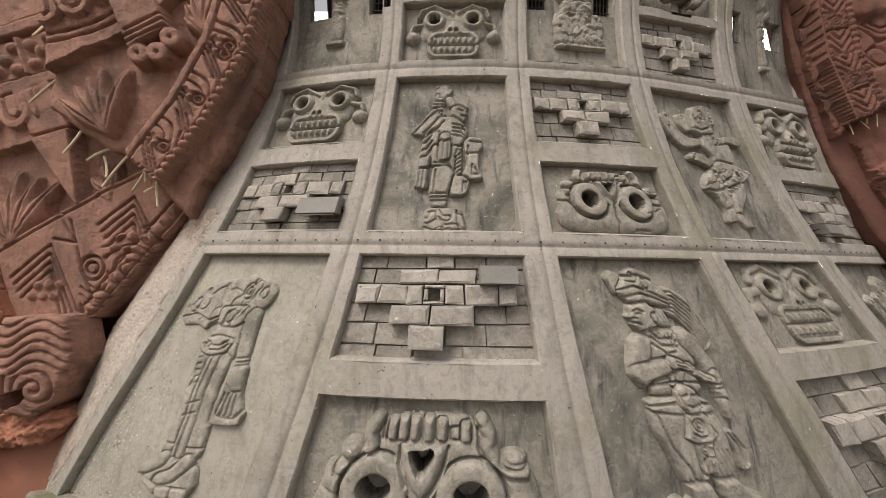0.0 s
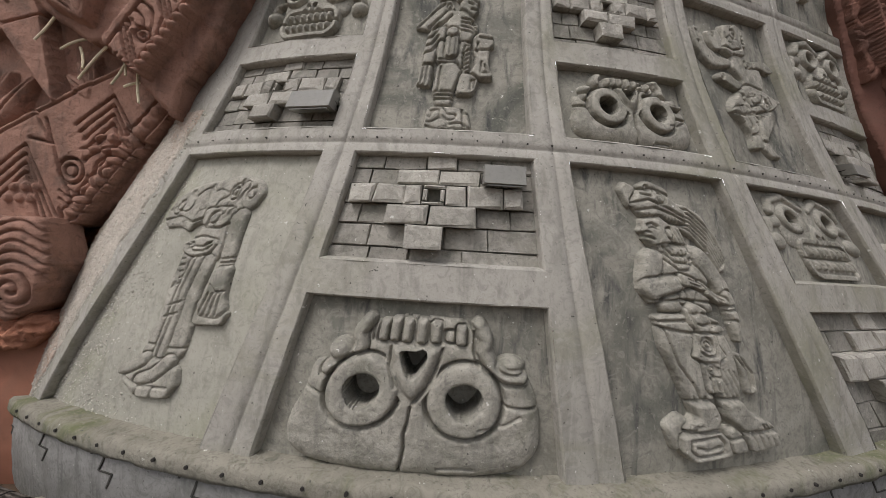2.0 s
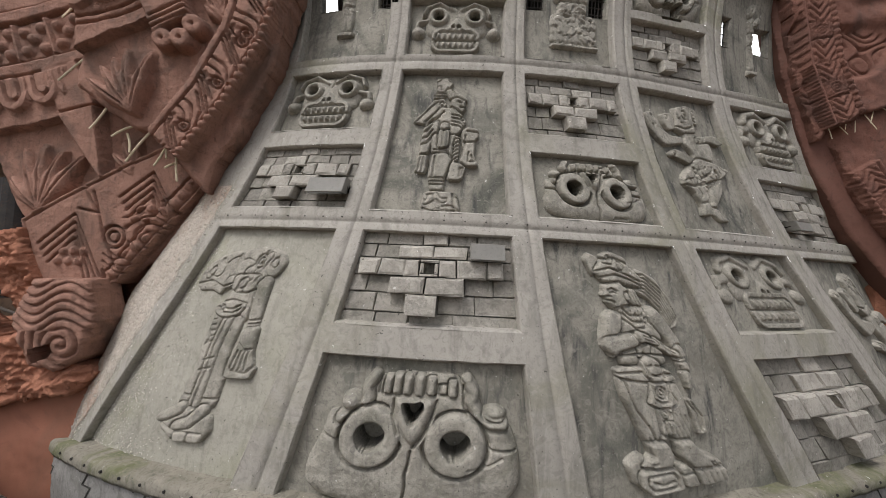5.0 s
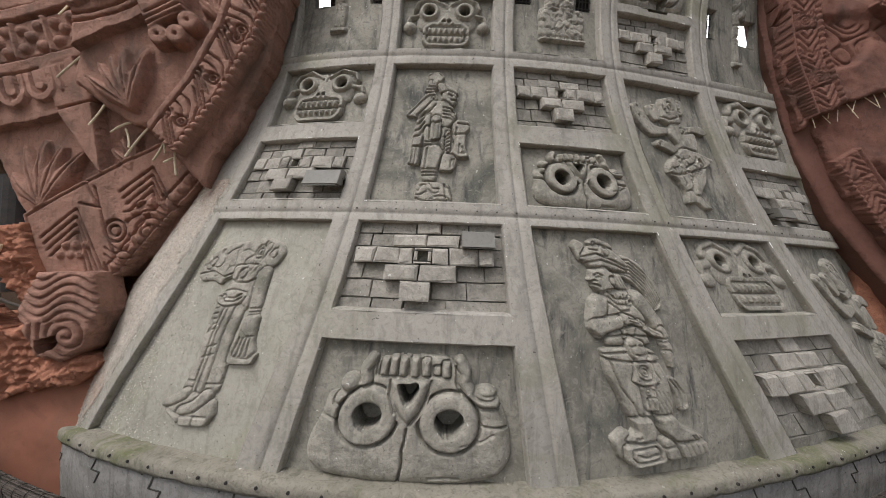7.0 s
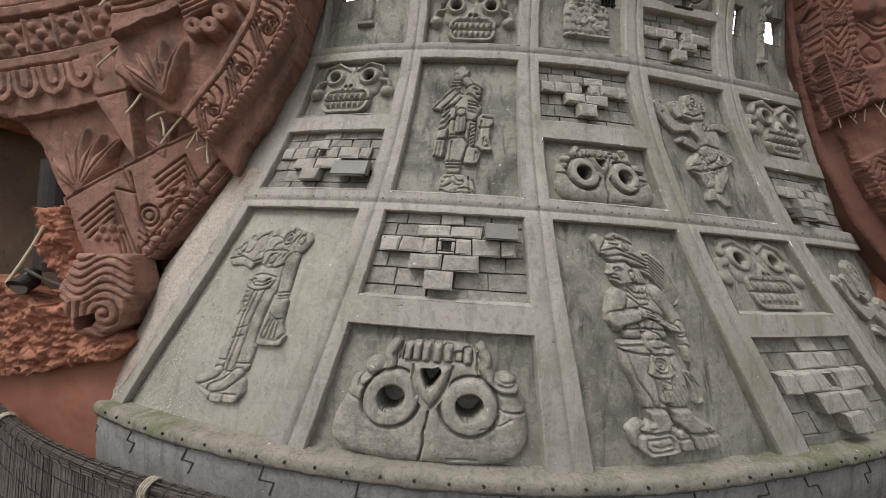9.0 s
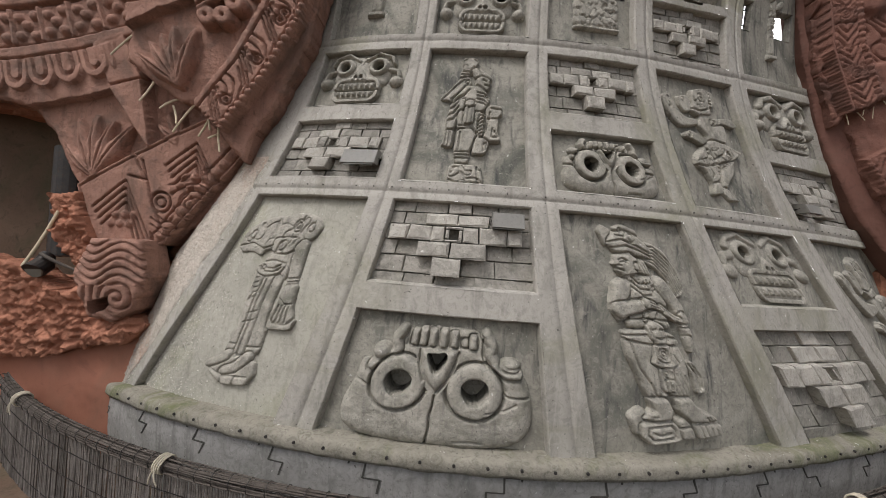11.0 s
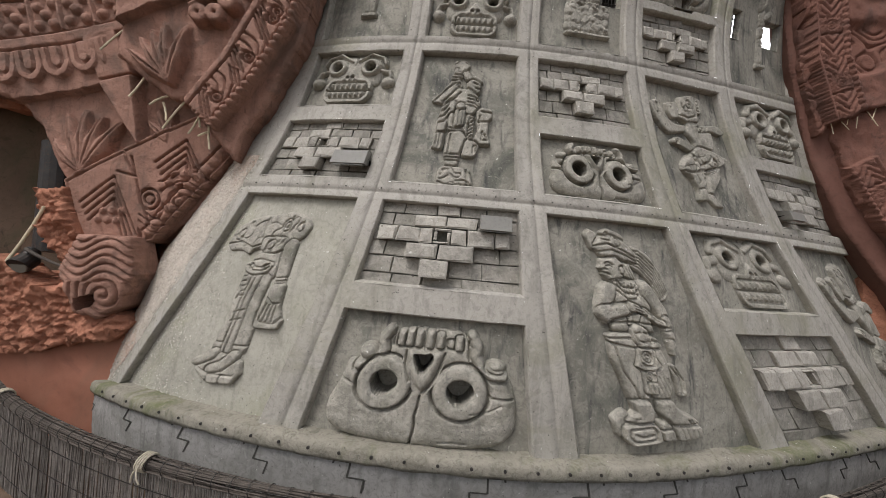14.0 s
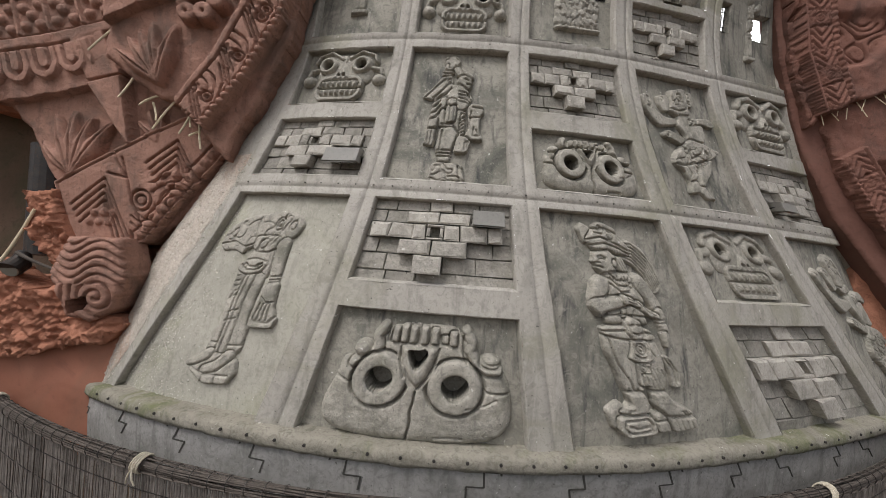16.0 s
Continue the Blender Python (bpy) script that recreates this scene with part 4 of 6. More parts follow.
def carve_dancer(c):
    """Leaning dancer with one arm thrown up and a spotted hide round the hips."""
    c.poly(0.07, 0.03, (-0.459, 0.312), (-0.363, 0.346), (-0.316, 0.288), (-0.318, 0.222), (-0.208, 0.176), (-0.062, 0.175), (-0.080, 0.126), (-0.298, 0.094), (-0.359, 0.130), (-0.424, 0.207))
    c.knots(44, (-0.453, 0.325), (-0.307, 0.338), (-0.314, 0.228), (-0.396, 0.221))
    c.poly(0.065, 0.02, (-0.250, 0.331), (-0.130, 0.354), (-0.105, 0.294), (-0.127, 0.231), (-0.209, 0.218), (-0.247, 0.270))
    c.ring(0.015, 0.016, (-0.196, 0.317))
    c.poly(0.05, 0.02, (0.127, 0.434), (0.237, 0.417), (0.257, 0.361), (0.209, 0.300), (0.076, 0.296))
    c.groove(0.02, (0.081, 0.334), (0.182, 0.419))
    c.groove(0.02, (0.085, 0.339), (0.183, 0.393))
    c.groove(0.02, (0.089, 0.345), (0.184, 0.368))
    c.groove(0.02, (0.092, 0.350), (0.184, 0.342))
    c.groove(0.02, (0.096, 0.355), (0.184, 0.317))
    c.poly(0.085, 0.03, (-0.070, 0.397), (0.101, 0.431), (0.160, 0.378), (0.123, 0.312), (0.120, 0.206), (-0.029, 0.190), (-0.127, 0.231), (-0.096, 0.307))
    c.knots(34, (-0.058, 0.398), (0.164, 0.417), (0.104, 0.273), (-0.091, 0.283))
    c.ring(0.02, 0.03, (0.026, 0.348))
    c.groove(0.02, (-0.114, 0.250), (-0.012, 0.240), (0.099, 0.267))
    c.poly(0.07, 0.04, (-0.042, 0.201), (0.125, 0.213), (0.280, 0.199), (0.271, 0.089), (0.218, 0.016), (-0.018, 0.003), (-0.007, 0.061), (-0.080, 0.126))
    c.poly(0.075, 0.02, (0.091, 0.186), (0.372, 0.230), (0.459, 0.174), (0.383, 0.151), (0.256, 0.173), (0.088, 0.144))
    c.ring(0.02, 0.018, (0.123, 0.170))
    c.groove(0.02, (0.214, 0.207), (0.186, 0.162))
    c.poly(0.08, 0.02, (-0.287, 0.043), (-0.201, 0.077), (-0.029, 0.013), (-0.084, -0.035), (-0.217, 0.008), (-0.285, 0.020))
    c.ring(0.02, 0.018, (-0.244, 0.043))
    c.poly(0.06, 0.03, (0.043, -0.129), (0.245, -0.098), (0.157, -0.213), (-0.005, -0.324), (0.016, -0.376), (0.076, -0.411), (-0.033, -0.418), (-0.083, -0.368), (-0.019, -0.283))
    c.poly(0.08, 0.03, (-0.270, -0.176), (-0.250, -0.121), (-0.001, -0.131), (-0.022, -0.230), (-0.081, -0.285), (-0.095, -0.378), (-0.211, -0.391), (-0.164, -0.318), (-0.194, -0.226))
    c.groove(0.022, (-0.031, -0.219), (-0.081, -0.285), (-0.157, -0.303))
    c.groove(0.022, (-0.040, -0.320), (0.010, -0.329))
    c.poly(0.085, 0.03, (-0.116, -0.037), (0.028, 0.028), (0.230, 0.005), (0.381, -0.035), (0.272, -0.086), (0.031, -0.141), (-0.172, -0.182), (-0.270, -0.176), (-0.240, -0.121))
    c.knots(40, (-0.148, -0.039), (0.383, -0.011), (0.258, -0.098), (-0.149, -0.276), (-0.214, -0.226), (-0.270, -0.176))
    c.ring(0.022, 0.03, (0.175, -0.079))
    c.ring(0.02, 0.016, (0.175, -0.079))
    c.groove(0.025, (-0.049, -0.128), (0.087, -0.077))


def carve_figure(x, y, w, h, seed, spec):
    """A standing low-relief form built of limbs, robe, crest and plinth; spec: parts as (kind, numbers)."""
    o = np.zeros(x.shape)
    for kind, c, *v in spec:
        v = [t * h for t in v]
        if kind == "cap":
            d = cap(x, y, *v)
            rr = max(v[4], v[5])
            o = np.maximum(o - cut(d, 0.02, 0.007) * (o > 0.02), dome(d, c, rr * 0.7))
        elif kind == "box":
            d = rbox(x, y, v[0], v[1], v[2], v[3], min(v[2], v[3]) * 0.4, v[4] / h if len(v) > 4 else 0)
            o = np.maximum(o - cut(d, 0.02, 0.007) * (o > 0.02), dome(d, c, min(v[2], v[3]) * 0.4))
        elif kind == "disc":
            d = disc(x, y, v[0], v[1], v[2], v[3])
            o = np.maximum(o, dome(d, c, min(v[2], v[3]) * 0.9))
        elif kind == "knots":
            d = rbox(x, y, v[0], v[1], v[2], v[3], 0.01)
            o = np.where(d < 0, ornament(o, x, y, seed, 0.022, c), o)
        elif kind == "pleats":
            d = rbox(x, y, v[0], v[1], v[2], v[3], 0.005)
            o = np.where((d < 0) & (o > 0.01), o - 0.018 * (0.5 + 0.5 * np.cos((x * math.cos(v[4] / h) + y * math.sin(v[4] / h)) * c)) ** 5, o)
        elif kind == "line":
            d = cap(x, y, v[0], v[1], v[2], v[3], 0)
            o = np.where(o > 0.01, o - cut(d, c * 1.1, 0.0062), o)
    o += 0.004 * fbm(x, y, 16, seed, 2) * (o > 0.01)
    return o, np.zeros(x.shape, bool)


FIGURES = {
    # small standing form between two openings, on a short base
    "small": [("cap", 0.05, -0.03, 0.30, 0.0, 0.33, 0.07, 0.05), ("cap", 0.05, 0.0, 0.20, 0.02, 0.10, 0.06, 0.065),
              ("cap", 0.05, 0.04, 0.18, 0.16, 0.22, 0.03, 0.04), ("box", 0.05, 0.0, 0.02, 0.055, 0.08), ("cap", 0.05, -0.01, -0.05, -0.02, -0.22, 0.045, 0.035),
              ("cap", 0.05, 0.03, -0.05, 0.03, -0.22, 0.035, 0.03), ("box", 0.07, 0.0, -0.27, 0.08, 0.022), ("knots", 36, 0.0, 0.2, 0.16, 0.16),
              ("pleats", 190, 0.0, 0.0, 0.07, 0.1, 1.4)],
    # broad seated form over a carved throne
    "seated": [("cap", 0.06, 0.0, 0.33, 0.0, 0.38, 0.08, 0.06), ("box", 0.055, 0.0, 0.40, 0.11, 0.04), ("box", 0.06, 0.0, 0.16, 0.10, 0.12),
               ("cap", 0.06, 0.08, 0.20, 0.14, 0.08, 0.04, 0.03), ("cap", 0.06, -0.08, 0.20, -0.11, 0.08, 0.04, 0.03),
               ("box", 0.065, 0.03, -0.01, 0.13, 0.07), ("box", 0.055, 0.05, -0.19, 0.21, 0.15), ("box", 0.065, 0.05, -0.335, 0.21, 0.018),
               ("knots", 34, 0.0, 0.3, 0.15, 0.15), ("knots", 40, 0.05, -0.18, 0.21, 0.15), ("knots", 30, 0.02, 0.06, 0.13, 0.1)],
}
DETAILED = {"warrior": carve_warrior, "priest": carve_priest, "standing": carve_standing, "dancer": carve_dancer}
NAMES = {"mask": ("mask_relief_panel", "grey concrete panel with a carved goggle-eyed mask upside down"),
         "skull": ("skull_relief_panel", "grey concrete panel with a carved grinning skull"),
         "blocks": ("stepped_block_panel", "grey concrete panel with stepped proud stone blocks"),
         "warrior": ("figure_relief_panel", "stained concrete panel with feather-crested standing figure in relief"),
         "priest": ("figure_relief_panel", "pale worn concrete panel with slender robed figure in relief"),
         "standing": ("figure_relief_panel", "weathered concrete panel with cloaked figure on a carved base"),
         "dancer": ("figure_relief_panel", "weathered concrete panel with leaning dancer in relief"),
         "small": ("figure_relief_panel", "concrete panel with small figure between square openings"),
         "seated": ("figure_relief_panel", "concrete panel with seated figure over an ornate carved base")}


ROWS = [(0.0, 0.13), (0.13, 0.33), (0.33, 0.51), (0.51, 0.70), (0.70, 0.85), (0.85, 1.0)]
PROUD = {1: [(-0.135, 0.045)], 2: [(-0.25, -0.045), (-0.04, 0.19)], 3: [(-0.46, -0.33), (-0.33, -0.17), (-0.17, -0.085), (-0.085, 0.03), (0.03, 0.135), (0.135, 0.32), (0.32, 0.42)],
         4: [(-0.23, -0.01), (-0.01, 0.205)], 5: [(-0.09, 0.08)]}
TALL = {1: 0.125, 2: 0.10, 3: 0.075, 4: 0.04, 5: 0.035}


def bricks(panel, a0, a1, z0, z1, seed):
    """Courses of flush slabs with a stepped cross of proud blocks round one socket."""
    rs = random.Random(seed)
    ca, wa = (a0 + a1) / 2, (a1 - a0)
    k_m = per_degree((a0 + a1) / 2, (z0 + z1) / 2)
    big = min(1.0, (z1 - z0) / 0.9)

    def block(u, v, za, zb, hgt, ins, jit=0.008):
        qa, qb = ca + u * wa, ca + v * wa
        ga, g = 0.004 / k_m, 0.004 / K
        j = [rs.uniform(-1, 1) * jit for _ in range(8)]
        ring = [(qa + ga + j[0] / k_m, za + g + j[1]), (qb - ga + j[2] / k_m, za + g + j[3]), (qb - ga + j[4] / k_m, zb - g + j[5]), (qa + ga + j[6] / k_m, zb - g + j[7])]
        cx, cz = (qa + qb) / 2, (za + zb) / 2

        def pull(t, m):
            return (t[0] + math.copysign(m / k_m, cx - t[0]), t[1] + math.copysign(m / K, cz - t[1]))
        low = [wall_pt(*t, -DEPTH - 0.03) for t in ring]
        mid = [wall_pt(*t, -DEPTH + hgt - ins) for t in ring]
        top = [wall_pt(*pull(t, ins * rs.uniform(0.5, 2.2)), -DEPTH + hgt + rs.uniform(-0.010, 0.006) * big) for t in ring]
        chunk("stone_block", low, mid, top, proud_block if hgt > 0.03 else block_concrete, panel)

    for r, (f0, f1) in enumerate(ROWS):
        za, zb = z0 + f0 * (z1 - z0), z0 + f1 * (z1 - z0)
        p = PROUD.get(r, [])
        lo, hi = (p[0][0], p[-1][1]) if p else (rs.uniform(-0.15, 0.1),) * 2
        for u, v in ((-0.5, lo), (hi, 0.5)):
            n = 1 if v - u < 0.22 else 2
            c = [u] + ([u + (v - u) * rs.uniform(0.35, 0.6)] if n == 2 else []) + [v]
            for s, e in zip(c, c[1:]):
                block(s, e, za, zb, 0.008 + rs.uniform(-0.004, 0.01), 0.004, 0.003)
        for u, v in p:
            hgt = TALL[r] * big * rs.uniform(0.88, 1.12)
            if r == 3 and u == -0.085:
                w, t = (v - u) * 0.24, (zb - za) * 0.2
                block(u, v, za, za + t, hgt, 0.006, 0.001)
                block(u, v, zb - t, zb, hgt, 0.006, 0.001)
                block(u, u + w, za + t, zb - t, hgt, 0.006, 0.001)
                block(v - w, v, za + t, zb - t, hgt, 0.006, 0.001)
            else:
                block(u, v, za, zb, hgt, 0.011)
    return panel


def islands(keep):
    """The separate patches of a mask of cells, the largest first; crumbs are left out."""
    left, out = keep.copy(), []
    while left.any():
        j, i = np.argwhere(left)[0]
        todo, piece = [(j, i)], np.zeros(keep.shape, bool)
        left[j, i] = False
        while todo:
            j, i = todo.pop()
            piece[j, i] = True
            for v, u in ((j + 1, i), (j - 1, i), (j, i + 1), (j, i - 1)):
                if 0 <= v < left.shape[0] and 0 <= u < left.shape[1] and left[v, u]:
                    left[v, u] = False
                    todo.append((v, u))
        if piece.sum() > 12:
            out.append(piece)
    return sorted(out, key=lambda q: -q.sum())


def make_panel(c, z0, z1, kind, seed):
    a0, a1 = COLS[c]
    zc, ac = (z0 + z1) / 2, (a0 + a1) / 2
    h = (z1 - z0) * K
    k_m = per_degree(ac, zc)
    w = (a1 - a0) * k_m
    fine = 0.0054 if z0 < 1.5 else (0.0058 if z0 < 4.2 else 0.0095)
    nx, ny = int(w / fine) + 1, int(h / fine) + 1
    al, zl = np.linspace(a0, a1, nx), np.linspace(z0, z1, ny)
    A, Z = np.meshgrid(al, zl)
    x, y = (A - ac) * k_m, (Z - zc) * K
    AM, ZM = (A[1:, 1:] + A[:-1, :-1]) / 2, (Z[1:, 1:] + Z[:-1, :-1]) / 2
    window = np.zeros(AM.shape, bool)
    for q in WINDOWS:
        window |= (AM > q[0]) & (AM < q[1]) & (ZM > q[2]) & (ZM < q[3])
    name, label = NAMES[kind]
    if kind == "mask":
        o, hole = carve_mask(x, y, w, h, seed)
    elif kind == "skull":
        o, hole = carve_skull(x, y, w, h, seed)
    elif kind == "blocks":
        o, hole = np.full(x.shape, -1.0), np.zeros(x.shape, bool)
    else:
        if kind in DETAILED:
            c_ = Carver(x, y, h, seed)
            DETAILED[kind](c_)
            o, hole = c_.o + 0.003 * fbm(x, y, 16, seed, 2) * (c_.o > 0.01), np.zeros(x.shape, bool)
        else:
            o, hole = carve_figure(x, y, w, h, seed, FIGURES[kind])
    hm = hole[1:, 1:] | hole[:-1, :-1]
    # the ground, coarser, with trowel unevenness
    gh = -DEPTH + 0.005 * fbm(x, y, 6, seed) - (0.018 if kind == "blocks" else 0)
    if kind == "priest":
        gh = gh + np.random.RandomState(3).normal(0, 0.0035, x.shape) * np.clip(0.1 - 1.3 * x - 0.5 * y, 0, 1)
    if hm.any() or window.any():
        ga, gzz, gk = A, Z, ~(hm | window)
    else:
        jj, ii = np.unique(np.append(np.arange(0, ny, 3), ny - 1)), np.unique(np.append(np.arange(0, nx, 3), nx - 1))
        ga, gzz, gh = A[np.ix_(jj, ii)], Z[np.ix_(jj, ii)], gh[np.ix_(jj, ii)]
        gk = np.ones((len(jj) - 1, len(ii) - 1), bool)
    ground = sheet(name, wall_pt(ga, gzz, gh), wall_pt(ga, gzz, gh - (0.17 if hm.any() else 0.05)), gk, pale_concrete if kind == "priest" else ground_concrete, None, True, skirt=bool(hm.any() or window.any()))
    tagged(ground, label, "relief panel", "relief panels of the wall")
    if kind == "blocks":
        bricks(ground, a0, a1, z0, z1, seed)
        return
    o = o * (0.72 if z0 > 4.2 else (0.45 if c == 3 and kind == "skull" else (0.5 if kind == "priest" else 0.68 if kind in DETAILED else 0.78)))
    on = o > 0.006
    kp = (on[1:, 1:] | on[:-1, :-1] | on[1:, :-1] | on[:-1, 1:]) & ~hm & ~window
    o = o + 0.002 * fbm(x, y, 40, seed + 5, 2)
    top, low = wall_pt(A, Z, -DEPTH + np.maximum(o, -0.004)), wall_pt(A, Z, -DEPTH - (0.16 if hm.any() else 0.02))
    for m, piece in enumerate(islands(kp)):
        sheet("carving" if m == 0 else "boss", top, low, piece, carved_concrete, ground, True)
    if hm.any():
        b = wall_pt(np.linspace(a0, a1, 6)[None, :].repeat(4, 0), np.linspace(z0, z1, 4)[:, None].repeat(6, 1), -DEPTH - 0.15)
        sheet("socket_back", b, b, np.ones((3, 5), bool), carved_concrete, ground, False, skirt=False)


for n, (c, z0, z1, kind) in enumerate(PANELS):
    make_panel(c, z0, z1, kind, 20 + n)

# openings: deep sides, a grille, and a stone baffle in the middle ones
for n, (a0, a1, z0, z1) in enumerate(WINDOWS):
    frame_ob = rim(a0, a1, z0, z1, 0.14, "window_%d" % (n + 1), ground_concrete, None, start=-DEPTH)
    tagged(frame_ob, "square unglazed opening with a rusty wire grille" if 0 < n < 7 else "square open hole through the wall, sky behind", "window", kind="structure")
    for k in range(1, 6 if 0 < n < 7 else 1):
        bm = bmesh.new()
        q = a0 + (a1 - a0) * k / 6
        rod(bm, wall_pt(q, z0, -0.13), wall_pt(q, z1, -0.13), 0.005, 0.005, 5)
        part("grille_bar", bm, dark_metal, frame_ob)
    for k in range(1, 4 if 0 < n < 7 else 1):
        bm = bmesh.new()
        q = z0 + (z1 - z0) * k / 4
        rod(bm, wall_pt(a0, q, -0.126), wall_pt(a1, q, -0.126), 0.005, 0.005, 5)
        part("grille_bar", bm, dark_metal, frame_ob)
    if n in (2, 5):
        m, s = (a0 + a1) / 2, (a1 - a0) * 0.28
        ring = [(m - s, z0 - 0.04), (m + s, z0 - 0.04), (m + s, z0 + 0.24), (m - s, z0 + 0.24)]
        chunk("baffle_stone", [wall_pt(*t, -0.22) for t in ring], [wall_pt(*t, -0.10) for t in ring],
              [wall_pt(m + (t[0] - m) * 0.93, t[1] - 0.004, -0.09) for t in ring], block_concrete, frame_ob)

# added near-black sheet behind the middle openings: the interior's shade is its colour
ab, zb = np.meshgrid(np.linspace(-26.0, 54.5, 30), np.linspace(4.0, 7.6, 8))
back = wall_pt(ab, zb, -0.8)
wall_back = sheet("wall_back", back, back, np.ones((7, 29), bool), near_black, None, False, skirt=False)
tagged(wall_back, "added near-black sheet behind the middle openings", "wall", kind="structure")
# unseen lid added over the tower top, closing the dark interior from above
at, ht = np.meshgrid(np.linspace(-29, 70, 40), np.linspace(0.02, -2.2, 4))
cap_pts = wall_pt(at, 7.6, ht)
wall_cap = sheet("wall_top", cap_pts, cap_pts, np.ones((3, 39), bool), concrete, None, False, skirt=False)
tagged(wall_cap, "added concrete lid over the wall and its interior, out of view", "coping", kind="structure")
# thickness of the free left rim
zs, hs = np.meshgrid(np.linspace(0.07, 7.6, 50), np.linspace(0.0, -0.6, 4))
left = left_edge(zs)
side = wall_pt(left, zs, hs + 0.012 * fbm(zs * 3, hs * 10, 2, 5))
sheet("trim", side, side, np.ones((3, 49), bool), rubble, wall_front, False, skirt=False)

# strip of pebbly mortar where the wall meets the red rock
zs, ts = np.meshgrid(np.linspace(0.07, 2.9, 200), np.linspace(0, 1, 26))
la = -25.5 - 0.15 * zs - 0.3 * fbm(zs * 4, zs * 0, 2, 8, 3) * (1 - ts)
la = la + (left_edge(zs) - 0.1 - la) * ts
hh = 0.006 + 0.004 * fbm(la * 5, zs * 9, 1.3, 31, 3) + np.random.RandomState(5).normal(0, 0.003, zs.shape) - 0.02 * (ts < 0.02)
mortar = sheet("mortar_edge", wall_pt(la, zs, hh), wall_pt(la, zs, -0.1), np.ones((25, 199), bool), rubble, None, False)
tagged(mortar, "rough pebbly mortar along the wall's edge", "mortar", kind="structure")


# loose grit and small stones set in the mortar, thinning out over the pale panel
rs_ = np.random.RandomState(17)
grit_v, grit_f = [], []
for k in range(5200):
    z = 0.1 + 2.75 * rs_.rand() ** 1.2
    e = float(left_edge(z))
    if k % 10 < 5:
        a, deep = e + (-25.3 - e) * rs_.rand(), 0.004
    else:
        a, deep = -24.0 + 9.0 * rs_.rand() ** 2.2 * max(0.15, 1 - z / 2.2), -DEPTH
        if z > 2.2:
            continue
    n, r = len(grit_v), 0.0035 + 0.0075 * rs_.rand() ** 3
    c, up = wall_pt(a, z, deep), wall_pt(a, z, deep + 1) - wall_pt(a, z, deep)
    side = np.cross(up, (0, 0, 1.0))
    side /= np.linalg.norm(side)
    high = np.cross(side, up)
    w_, t_ = r * rs_.uniform(0.8, 1.5), rs_.uniform(0, 1.5)
    for j in range(4):
        q = t_ + j * math.pi / 2
        grit_v.append(c + side * w_ * math.cos(q) + high * r * math.sin(q) - up * 0.002)
    grit_v += [c + up * r * 0.8]
    grit_f += [(n, n + 1, n + 4), (n + 1, n + 2, n + 4), (n + 2, n + 3, n + 4), (n + 3, n, n + 4)]
grit_stone = material("grit_stones", ((0.36, 0.34, 0.29), (0.52, 0.49, 0.43), (0.24, 0.22, 0.18)), 9.0, 0.9, 0.3, 60, island=0.3)
grit = mesh_object("grit", grit_v, grit_f, grit_stone)
tagged(grit, "pale small stones stuck in the rough mortar", "grit", kind="stuff")


# ---- ledge, plinth and moat ----
LA, LB = -27.3, 72.0
pa = np.linspace(LA, LB, 260)
prof = [(0.12, -0.10), (0.11, 0.05), (0.10, 0.08), (0.07, 0.094), (0.0, 0.097), (-0.04, 0.088), (-0.055, 0.05)]
PA, PZ = np.meshgrid(pa, [p[0] for p in prof])
PH = np.array([p[1] for p in prof])[:, None] + 0.007 * fbm(PA * 1.1, PZ * 20, 2, 41, 4)
PZ = PZ + 0.008 * fbm(PA * 0.9, PZ * 9, 3, 44, 3)
ledge = sheet("ledge", wall_pt(PA, PZ, PH), wall_pt(PA, PZ, PH), np.ones((len(prof) - 1, len(pa) - 1), bool), ledge_concrete, None, True, skirt=False)
tagged(ledge, "mossy worn concrete ledge under the carved panels", "ledge", kind="structure")


# anchor hole as a near-black disc, slightly proud, painted for the shade inside
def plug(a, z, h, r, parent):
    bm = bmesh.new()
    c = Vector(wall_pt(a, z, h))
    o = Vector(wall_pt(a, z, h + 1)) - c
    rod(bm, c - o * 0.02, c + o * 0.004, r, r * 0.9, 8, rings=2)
    part("anchor_hole", bm, near_black, parent)


q = LA + 3
while q < 66:
    plug(q, 0.045, 0.10, 0.012, ledge)
    q += 1.72
q = -24
while q < 62:
    plug(q, 2.552, 0.002, 0.006, wall_front)
    q += 1.9
pz = np.linspace(-0.04, -1.6, 40)
PA, PZ = np.meshgrid(pa, pz)
PH = 0.055 + 0.003 * fbm(PA * 0.8, PZ * 8, 2, 51, 3)
for r in (-10.6, 7.4, 24.6, 42.0, 58.0):
    PH -= 0.012 * np.exp(-((PA - r) / 0.16) ** 2)
plinth = sheet("plinth", wall_pt(PA, PZ, PH), wall_pt(PA, PZ, PH), np.ones((39, 259), bool), plinth_concrete, None, True, skirt=False)
tagged(plinth, "grey plastered plinth with incised stepped frets", "plinth", kind="structure")


